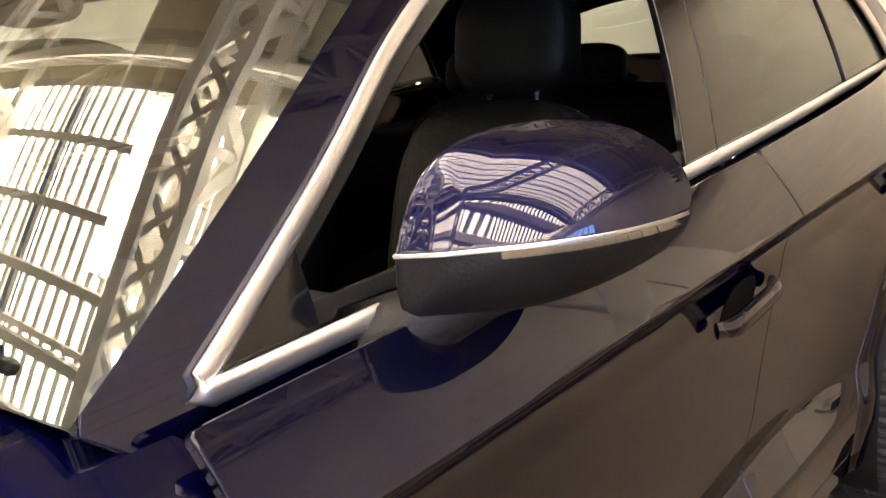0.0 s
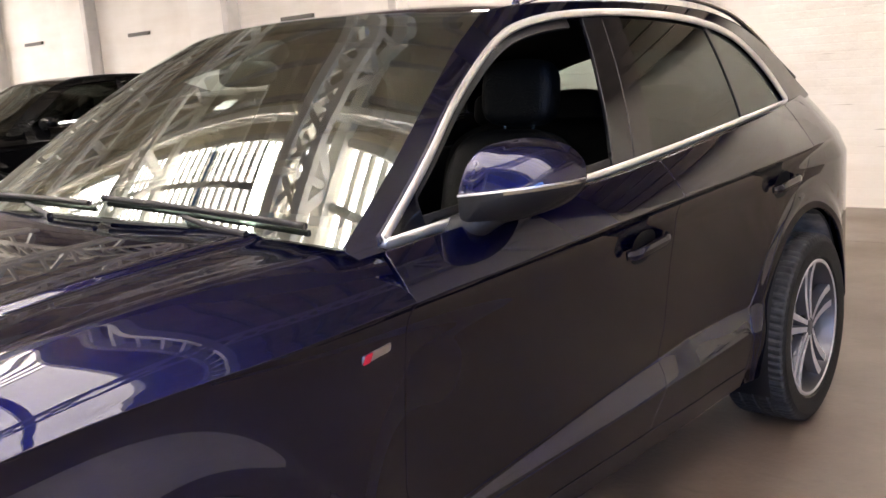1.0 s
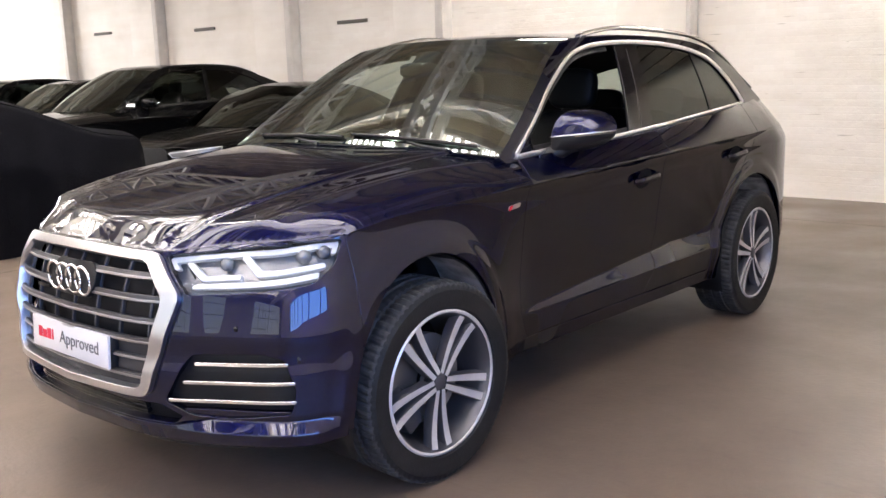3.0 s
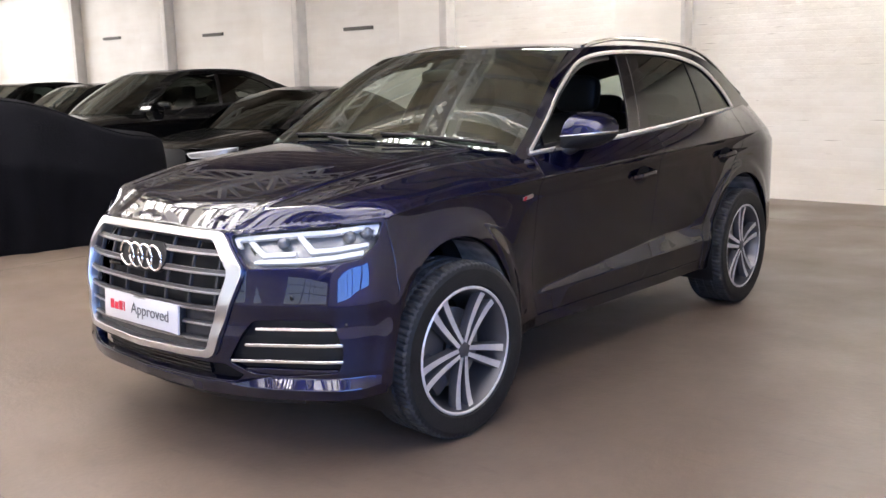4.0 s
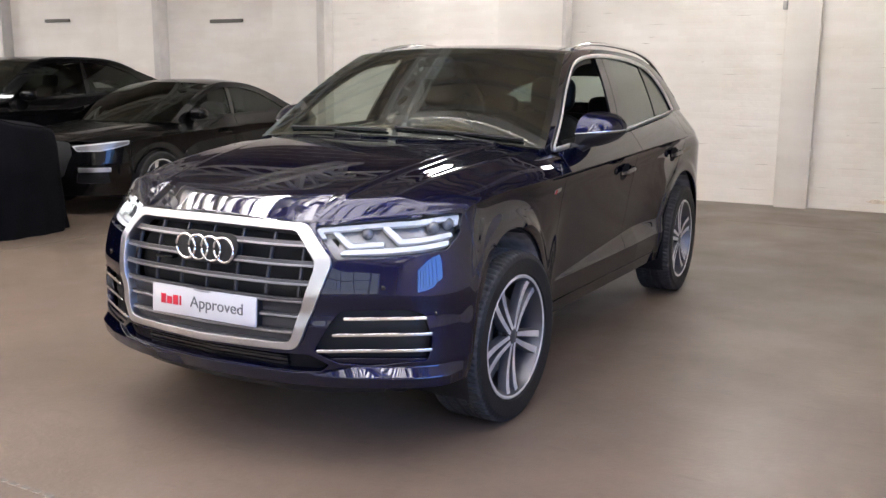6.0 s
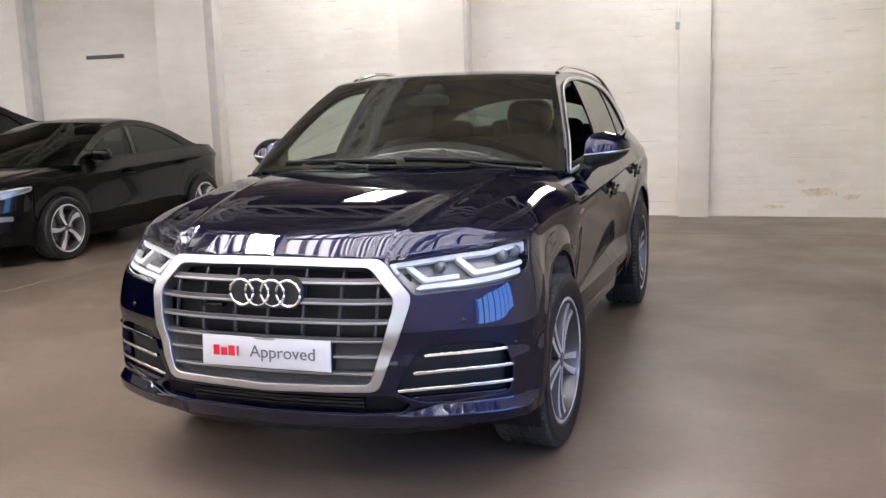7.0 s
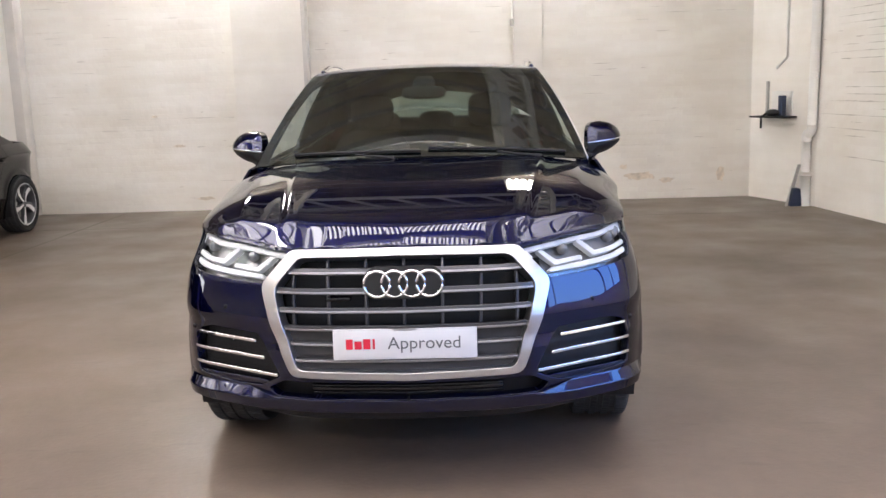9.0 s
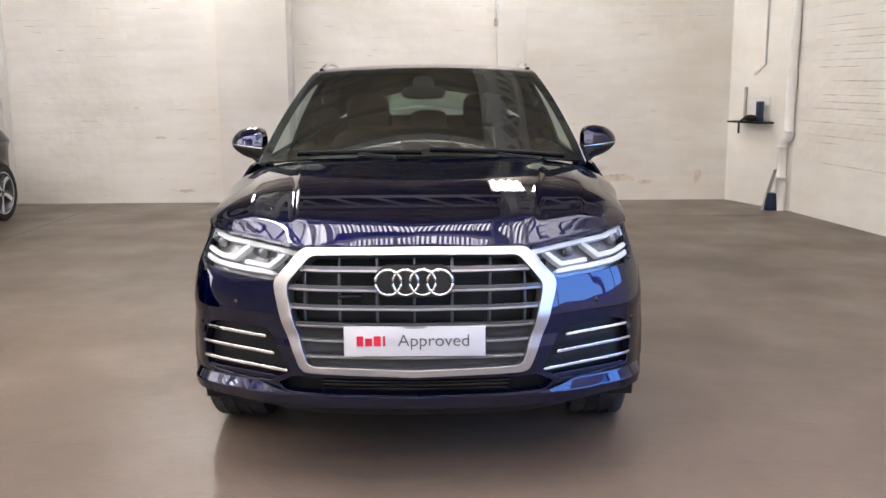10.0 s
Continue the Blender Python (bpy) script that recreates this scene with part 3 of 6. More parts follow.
def build_wheel(owner, r_tyre, r_rim, width, spokes, style):
    """One wheel about the origin, its face towards +x: returns its Empty."""
    hub = new("wheel")
    hub.parent = owner
    h = width / 2
    # tyre: ribbed sidewall, square shoulder, three grooves round the tread and cuts across its outer blocks
    bm = bmesh.new()
    steps = 240
    prof = [(r_rim + 0.004, h * 0.80), (r_rim + 0.014, h * 0.93), (r_rim + 0.018, h * 0.955), (r_rim + 0.022, h * 0.955), ((r_rim + r_tyre) / 2, h), (r_tyre - 0.030, h * 0.985), (r_tyre - 0.027, h * 0.965), (r_tyre - 0.012, h * 0.93), (r_tyre - 0.004, h * 0.875), (r_tyre - 0.001, h * 0.80)]
    for g in (0.42, 0.0, -0.42):
        prof += [(r_tyre, h * (g + 0.10)), (r_tyre - 0.008, h * (g + 0.085)), (r_tyre - 0.008, h * (g - 0.085)), (r_tyre, h * (g - 0.10))]
    prof += [(r_tyre - 0.001, -h * 0.80), (r_tyre - 0.006, -h * 0.88), (r_tyre - 0.028, -h * 0.96), ((r_rim + r_tyre) / 2, -h), (r_rim + 0.004, -h * 0.8)]
    rows = []
    for i in range(steps):
        ring = []
        for k, (r, a) in enumerate(prof):
            w = 2 * math.pi * (i + 1.6 * (abs(a) / h) * (1 if a > 0 else -1)) / steps
            cutr = 0.0065 if (i % 3 == 0 and r > r_tyre - 0.013 and abs(a) > h * 0.12) else 0.0
            ring.append(bm.verts.new((a, (r - cutr) * math.cos(w), (r - cutr) * math.sin(w))))
        rows.append(ring)
    for i in range(steps):
        for j in range(len(prof) - 1):
            bm.faces.new((rows[i][j], rows[(i + 1) % steps][j], rows[(i + 1) % steps][j + 1], rows[i][j + 1])).material_index = 1 if min(prof[j][0], prof[j + 1][0]) > r_tyre - 0.013 else 0
    part("tyre", bm, RUBBER, hub, "black road tyre with grooved tread", 30).data.materials.append(TREAD)
    # rim: outer flange and barrel
    bm = bmesh.new()
    lathe(bm, [(r_rim + 0.006, h * 0.80), (r_rim + 0.010, h * 0.90), (r_rim + 0.003, h * 0.93), (r_rim - 0.004, h * 0.90)], 96)
    part("rim_edge", bm, SILVER, hub, "machined silver rim edge")
    bm = bmesh.new()
    lathe(bm, [(r_rim - 0.004, h * 0.90), (r_rim - 0.016, h * 0.7), (r_rim - 0.03, h * 0.3), (r_rim - 0.035, -h * 0.9), (r_rim, -h * 0.95)], 72)
    part("barrel", bm, BARREL if style == "twin" else GREY, hub, "dark grey rim barrel")
    # spokes
    face = h * 0.78
    made = {}
    for k in range(spokes):
        for off in ((-1, 1) if style == "twin" else (0, 1)):
            a = 2 * math.pi * k / spokes
            if k == 0 or style == "twin":
                bm = bmesh.new()
                segs = []
                n = 7
                for i in range(n):
                    t = i / (n - 1)
                    r = 0.030 + t * (r_rim - 0.040)
                    if style == "twin":
                        cx = off * (0.013 + 0.025 * t)
                        wd = 0.0110 + 0.0075 * t
                    else:
                        cx = 0.028 * math.sin(t * 2.6) + off * (0.014 + 0.030 * t)
                        wd = (0.017 + 0.012 * t) if not off else (0.014 + 0.020 * t)
                    fx = face - 0.008 * math.sin(t * math.pi) + (0.0 if t < 0.9 else 0.004) - (0.014 if style != "twin" and off else 0.0)
                    segs.append([bm.verts.new((fx, r, cx - wd * 0.82)), bm.verts.new((fx, r, cx + wd * 0.82)), bm.verts.new((fx - 0.006, r, cx + wd)), bm.verts.new((fx - 0.038, r, cx + wd * 1.15)), bm.verts.new((fx - 0.038, r, cx - wd * 1.15)), bm.verts.new((fx - 0.006, r, cx - wd))])
                for p, q in zip(segs, segs[1:]):
                    for j in range(6):
                        bm.faces.new((p[j], p[(j + 1) % 6], q[(j + 1) % 6], q[j]))
                bm.faces.new(segs[0]), bm.faces.new(segs[-1][::-1])
                ob = part("spoke", bm, GREY if style != "twin" and off else SILVER, hub, angle=25)
                ob.data.materials.append(GREY)
                for f in ob.data.polygons:
                    if abs(f.normal.x) < 0.55 or f.center.x < face - 0.02:
                        f.material_index = 1
                if style != "twin":
                    made[off] = ob
            else:
                ob = made[off].copy()
                scene.collection.objects.link(ob)
            ob.matrix_basis = Matrix.Rotation(a + 0.31, 4, "X")
    bm = bmesh.new()
    lathe(bm, [(0.0001, face - 0.004), (0.028, face - 0.004), (0.032, face - 0.008), (0.034, face - 0.02), (0.050, face - 0.024), (0.056, face - 0.03), (0.058, face - 0.05)], 40)
    part("hub_boss", bm, GREY, hub)
    bm = bmesh.new()
    lathe(bm, [(0.0001, face + 0.001), (0.026, face + 0.001), (0.029, face - 0.001), (0.030, face - 0.006)], 32)
    part("centre_cap", bm, GREY, hub, "dark grey wheel centre cap")
    for k in range(5):
        a = 2 * math.pi * (k + 0.5) / 5 + 0.31
        bm = bmesh.new()
        bmesh.ops.create_cone(bm, cap_ends=True, segments=10, radius1=0.010, radius2=0.009, depth=0.02, matrix=Matrix.Translation((face - 0.016, 0.052 * math.cos(a), 0.052 * math.sin(a))) @ Matrix.Rotation(math.pi / 2, 4, "Y"))
        part("wheel_bolt", bm, BLACK, hub)
    bm = bmesh.new()
    lathe(bm, [(0.05, h * 0.2), (r_rim * 0.64, h * 0.2), (r_rim * 0.645, h * 0.1), (r_rim * 0.64, -0.01), (0.05, -0.01)], 48)
    part("brake_disc", bm, DISC, hub, "bare iron brake disc")
    bm = bmesh.new()
    box_bm(bm, -0.03, h * 0.42, -r_rim * 0.76, -r_rim * 0.42, -0.09, 0.09, 0.015)
    part("brake_caliper", bm, GREY, hub)
    return hub


def wheel_copies(hub, owner, places):
    for k, (x, y, z, turn, spin) in enumerate(places):
        m = pose(x, y, z, spin, 0, turn)
        if k == 0:
            hub.matrix_basis = m
        else:
            copy_thing(hub, m)


# ---------- the blue car ----------
car = thing("car", "dark blue metallic premium SUV with chrome grille and window line", "car")
B = Body(
    plan=[(0, -0.912), (0.3, -0.893), (0.44, -0.864), (0.53, -0.826), (0.61, -0.782), (0.70, -0.733), (0.79, -0.680), (0.850, -0.630), (0.892, -0.566), (0.922, -0.49), (0.945, -0.36), (0.960, -0.12), (0.960, 0.15), (0.952, 0.6), (0.950, 1.6), (0.956, 2.5), (0.956, 2.95), (0.922, 3.2), (0.84, 3.45), (0.70, 3.62), (0.4, 3.72), (0, 3.76)],
    shoulder=[(-1.0, 0.93), (-0.6, 0.945), (-0.42, 0.962), (-0.19, 0.992), (0.2, 1.013), (0.5, 1.024), (1.0, 1.036), (1.7, 1.055), (2.6, 1.078), (3.2, 1.088), (3.8, 1.07)],
    hoodedge=[(-1.0, 0.93), (-0.6, 0.945), (-0.42, 0.963), (-0.19, 0.994), (0.2, 1.016), (0.5, 1.028), (0.8, 1.036)],
    hoodline=lambda y: np.interp(y, [-0.92, -0.79, 0.0, 0.4], [0.425, 0.438, 0.545, 0.60]),
    flare=(lambda y: np.interp(y, [0.55, 1.2, 1.9, 2.3], [0.473, 0.518, 0.565, 0.57]), lambda y: np.interp(y, [0.5, 1.4, 2.3], [0.468, 0.470, 0.478])),
    belt=[(0.3, 1.108), (0.56, 1.125), (1.4, 1.152), (1.9, 1.178), (2.45, 1.213), (2.87, 1.243), (3.4, 1.27), (3.8, 1.28)],
    beltx=[(0.2, 0.815), (0.57, 0.832), (1.4, 0.835), (2.4, 0.808), (2.87, 0.785), (3.4, 0.73)],
    mid=[(y, 0.966 + 0.258 * (y + 0.85) - 0.0812 * (y + 0.85) ** 2) for y in np.arange(-1.0, 0.75, 0.1)],
    roofmid=[(0.9, 1.585), (1.06, 1.612), (1.3, 1.635), (1.7, 1.648), (2.2, 1.64), (2.7, 1.598), (3.1, 1.525), (3.3, 1.48)],
    rooftop=[(1.0, 1.52), (1.17, 1.580), (1.4, 1.608), (1.9, 1.620), (2.4, 1.598), (2.65, 1.553), (2.8, 1.495), (2.95, 1.412), (3.1, 1.330), (3.3, 1.250)],
    pillar=[(0.46, 1.132), (0.65, 1.262), (0.82, 1.378), (1.0, 1.492), (1.17, 1.580)],
    tumble=0.30, base=0.40, arches=(0.0, 2.819), radius=0.410, hub=0.365, undercut=1.0, rise=1.17, shift=-0.047, tuck=0.05)
GAP = 0.003
cut = lambda f, g=GAP: (lambda u, v: f(u, v) - g)
zz = np.linspace(0.20, 1.32, 150)
ss = np.arange(float(B.s_y(-0.5)), float(B.s_y(3.4)), 0.0125)
front_edge = [(0.515, 1.14), (0.53, 0.9), (0.55, 0.62), (0.60, 0.47), (0.66, 0.36)]
mid_edge = [(1.60, 0.36), (1.70, 0.5), (1.72, 0.66), (1.69, 0.85), (1.665, 1.0), (1.645, 1.2)]
rear_edge = [(2.26, 0.36), (2.30, 0.55), (2.40, 0.74), (2.60, 0.88), (2.74, 1.02), (2.80, 1.30)]
door_f, door_r = B.poly(front_edge + mid_edge), B.poly(mid_edge[::-1] + rear_edge)
doors_f = pair(car, "front_door", B.flank, ss, zz, least(cut(door_f), B.below_belt), PAINT)
doors_r = pair(car, "rear_door", B.flank, ss, zz, least(cut(door_r), B.below_belt), PAINT)
wing = B.poly([(-0.41, 0.2), (-0.41, 1.1)] + front_edge + [(0.66, 0.30), (0.4, 0.30)])
hoodline = lambda s, z: B.zh(B.y(s)) - z - 0.006
pair(car, "front_wing", B.flank, ss, zz, least(cut(wing), hoodline, B.below_belt, B.arch(0)), PAINT)
quarter = B.poly([(2.24, 0.30)] + rear_edge + [(3.0, 1.4), (3.35, 1.4), (3.35, 0.30)])
pair(car, "rear_quarter_panel", B.flank, ss, zz, least(cut(quarter), B.below_belt, B.arch(1)), PAINT)
sill = B.poly([(0.40, 0.295), (0.40, 0.357), (2.45, 0.357), (2.45, 0.295)])
pair(car, "sill", B.flank, ss, zz, least(cut(sill), B.arch(0), B.arch(1)), PAINT)
ss_rear = np.arange(float(B.s_y(3.355)), B.SL[-1] + 0.001, 0.04)
pair(car, "rear_bumper", B.flank, ss_rear, np.linspace(0.3, 0.8, 14), None, PAINT)
tail_lamp = B.poly([(3.46, 0.93), (3.44, 1.05), (3.66, 1.05), (3.66, 0.93)])
pair(car, "tailgate", B.flank, ss_rear, np.linspace(0.806, 1.27, 16), lambda u, v: -tail_lamp(u, v), PAINT)
pair(car, "tail_light", B.flank, np.arange(float(B.s_y(3.4)), B.SL[-1], 0.02), np.linspace(0.9, 1.1, 14), cut(tail_lamp), TAILRED, "red rear lamp lens", out=0.003)

# nose: bumper skin with the openings for lamps, grille and air inlets
SXf, SYf = lambda x: float(B.s_x(x)), lambda y: float(B.s_y(y))
grille_out = rounded([(0, 0.925), (SXf(0.44), 0.918), (SXf(0.535), 0.800), (SXf(0.535), 0.775), (SXf(0.42), 0.468), (0, 0.458), (-SXf(0.42), 0.468), (-SXf(0.535), 0.775), (-SXf(0.535), 0.800), (-SXf(0.44), 0.918)], 0.03)
grille_in = rounded([(0, 0.898), (SXf(0.40), 0.892), (SXf(0.483), 0.79), (SXf(0.48), 0.76), (SXf(0.395), 0.492), (0, 0.483), (-SXf(0.395), 0.492), (-SXf(0.48), 0.76), (-SXf(0.483), 0.79), (-SXf(0.40), 0.892)], 0.025)
in_go, in_gi = inside(grille_out), inside(grille_in)
lamp = rounded([(SXf(0.462), 0.912), (SXf(0.70), 0.935), (SYf(-0.52), 0.951), (SYf(-0.42), 0.948), (SYf(-0.47), 0.880), (SYf(-0.56), 0.828), (SXf(0.70), 0.804), (SXf(0.552), 0.796)], 0.012, 3)
in_lamp = inside(lamp)
inlet = rounded([(SXf(0.565), 0.615), (SXf(0.77), 0.622), (SYf(-0.650), 0.604), (SYf(-0.625), 0.50), (SYf(-0.640), 0.425), (SXf(0.66), 0.405), (SXf(0.56), 0.412), (SXf(0.47), 0.458), (SXf(0.53), 0.57)], 0.015, 3)
in_inlet = inside(inlet)
slot = rounded([(0, 0.445), (SXf(0.46), 0.448), (SXf(0.53), 0.410), (SXf(0.50), 0.378), (0, 0.374), (-0.3, 0.40)], 0.01, 3)
in_slot = inside(slot)
nose_top = lambda s, z: np.interp(s, [0, SXf(0.44), SXf(0.7), SYf(-0.42)], [0.927, 0.922, 0.946, 0.962]) - z
ssf = np.arange(0, SYf(-0.4), 0.012)
zf = np.linspace(0.345, 0.97, 80)
bump_edge = lambda s, z: SYf(-0.412) - s
pair(car, "front_bumper", B.flank, ssf, zf, least(nose_top, bump_edge, B.arch(0, 0.0), lambda u, v: -in_go(u, v), lambda u, v: -in_lamp(u, v) - 0.002, lambda u, v: -in_inlet(u, v), lambda u, v: -in_slot(u, v)), PAINT, lip=0.03)


def blade(s, z):
    """The spoiler blade: it stands further out at the corners, with a ledge that faces up."""
    x, y, z2 = front(s, z)
    x1, y1, _ = front(np.abs(s) + 0.01, z)
    reach = (0.012 + 0.022 * np.clip((np.abs(s) - 0.45) / 0.2, 0, 1)) * np.clip((0.405 - z) / 0.04, 0, 1) * np.clip((SYf(-0.46) - np.abs(s)) / 0.12, 0, 1)
    n = np.hypot(x1 - np.abs(x), y1 - y) + 1e-9
    return x + np.sign(s) * reach * (y1 - y) / n, y - reach * (x1 - np.abs(x)) / n, z2


def front(s, z):
    """The nose on both sides of the middle."""
    x, y, z2 = B.flank(np.abs(s), z)
    return np.where(s < 0, -1, 1) * x, y, z2


lip_top = lambda s, z: np.interp(np.abs(s), [0, SXf(0.5), SXf(0.62), 2], [0.372, 0.376, 0.405, 0.405]) - z
arch_room = lambda s, z: np.hypot(B.y(np.abs(s)) + 0.055, z - 0.365) - 0.425
patch("front_spoiler", blade, np.arange(-SYf(-0.46), SYf(-0.46), 0.02), np.linspace(0.328, 0.408, 18), least(lip_top, arch_room), PAINT, car, "glossy dark blue spoiler blade", lip=0.03)
patch("front_undertray", front, np.arange(-SYf(-0.72), SYf(-0.72), 0.03), np.linspace(0.26, 0.36, 6), arch_room, BLACK, car, "black undertray edge", out=-0.06, lip=0)

# grille
grille = new("grille")
grille.parent = car
sg, zg = np.arange(-SXf(0.56), SXf(0.56) + 0.01, 0.012), np.linspace(0.44, 0.94, 60)


patch("grille_frame", front, sg, zg, lambda u, v: np.minimum(in_go(u, v) - 0.002, -in_gi(u, v)), CHROME, grille, "broad satin chrome grille surround", out=0.022, lip=0.05)
patch("grille_back", front, sg, zg, lambda u, v: in_gi(u, v) + 0.02, GRILLEBLACK, grille, "black grille mesh", out=-0.07, lip=0)
for zslat, wide in ((0.848, 0.0088), (0.780, 0.0088), (0.712, 0.0075), (0.648, 0.0065), (0.589, 0.0045), (0.530, 0.0045)):
    patch("grille_bar", front, sg, np.linspace(zslat - 0.014, zslat + 0.014, 9), lambda u, v, c=zslat, w=wide: np.minimum(in_gi(u, v) + 0.004, w - np.abs(v - c)), SLAT, grille, "grey metallic grille bar", out=0.006, lip=0.014)
    low = zslat - wide + 0.0022
    patch("bar_trim", front, sg, np.linspace(low - 0.006, low + 0.006, 9), lambda u, v, c=low: np.minimum(in_gi(u, v) + 0.004, 0.0022 - np.abs(v - c)), TRIM, grille, "thin bright edge of the bar", out=0.0085, lip=0.006)
for xv in (-0.42, -0.28, -0.14, 0, 0.14, 0.28, 0.42):
    line = lambda u, v, c=xv: np.minimum(np.minimum(in_gi(u, v), 0.0028 - np.abs(u - c * (1 + 0.18 * (v - 0.7)))), v - 0.645)
    patch("grille_upright", front, np.linspace(xv - 0.035, xv + 0.035, 36), zg, line, VANE, grille, out=-0.012, lip=0.012)
patch("grille_infill", front, sg, np.linspace(0.48, 0.65, 20), lambda u, v: np.minimum(in_gi(u, v), 0.642 - v), INFILL, grille, "grey panel behind the number plate", out=-0.012, lip=0)
box("front_sensor", -0.285, -0.195, -0.866, -0.83, 0.742, 0.756, GLOSSBLACK, grille, "small dark sensor between grille bars", 0.003)
capsule = lambda u, v: 0.054 - np.hypot(np.maximum(np.abs(u) - 0.0945, 0), v - 0.808)
patch("emblem_backing", front, np.linspace(-0.17, 0.17, 70), np.linspace(0.75, 0.866, 30), capsule, BLACK, grille, "black panel behind the rings", out=0.0105, lip=0.02)
emblem = new("emblem")
emblem.parent = car
for k in range(4):
    cx = -0.0945 + 0.063 * k
    pts = [(cx + 0.047 * math.cos(a), -0.890, 0.808 + 0.047 * math.sin(a)) for a in np.linspace(0, 2 * math.pi, 40, endpoint=False)]
    tube("ring", pts, 0.0055, BRIGHT, emblem, "bright chrome ring", closed=True, squash=0.9)
# number plate with its lettering
plate = new("number_plate")
plate.parent = car
tilt = Matrix.Translation((0, -0.910, 0.592)) @ Matrix.Rotation(radians(-4), 4, "X")
box("plate_board", -0.26, 0.26, -0.004, 0.006, -0.0555, 0.0555, WHITE, plate, "white show plate", 0.002, tilt)
box("plate_holder", -0.262, 0.262, 0.007, 0.05, -0.052, 0.052, BLACK, plate, "", 0.003, tilt)
bm = bmesh.new()
for x0, x1, z0, z1 in ((-0.213, -0.188, -0.017, 0.02), (-0.182, -0.156, -0.017, 0.012), (-0.150, -0.124, -0.017, 0.02), (-0.116, -0.108, -0.017, 0.02)):
    box_bm(bm, x0, x1, -0.0056, -0.003, z0, z1, 0, tilt)
part("brand_mark", bm, RED, plate, "red printed bars")
txt = bpy.data.curves.new("approved", "FONT")
txt.body, txt.size, txt.align_x, txt.extrude = "Approved", 0.063, "LEFT", 0.0008
tmp = new("approved", txt)
bpy.context.view_layer.update()
me = bpy.data.meshes.new_from_object(tmp.evaluated_get(bpy.context.evaluated_depsgraph_get()))
bpy.data.objects.remove(tmp)
wide = max(v.co.x for v in me.vertices)
me.transform(tilt @ Matrix.Translation((-0.062, -0.0052, -0.017)) @ Matrix.Rotation(radians(90), 4, "X") @ Matrix.Scale(0.262 / wide, 4, (1, 0, 0)))
me.materials.append(INK)
word = new("lettering", me)
word.parent = plate
tagged(word, "dark grey lettering reading Approved")

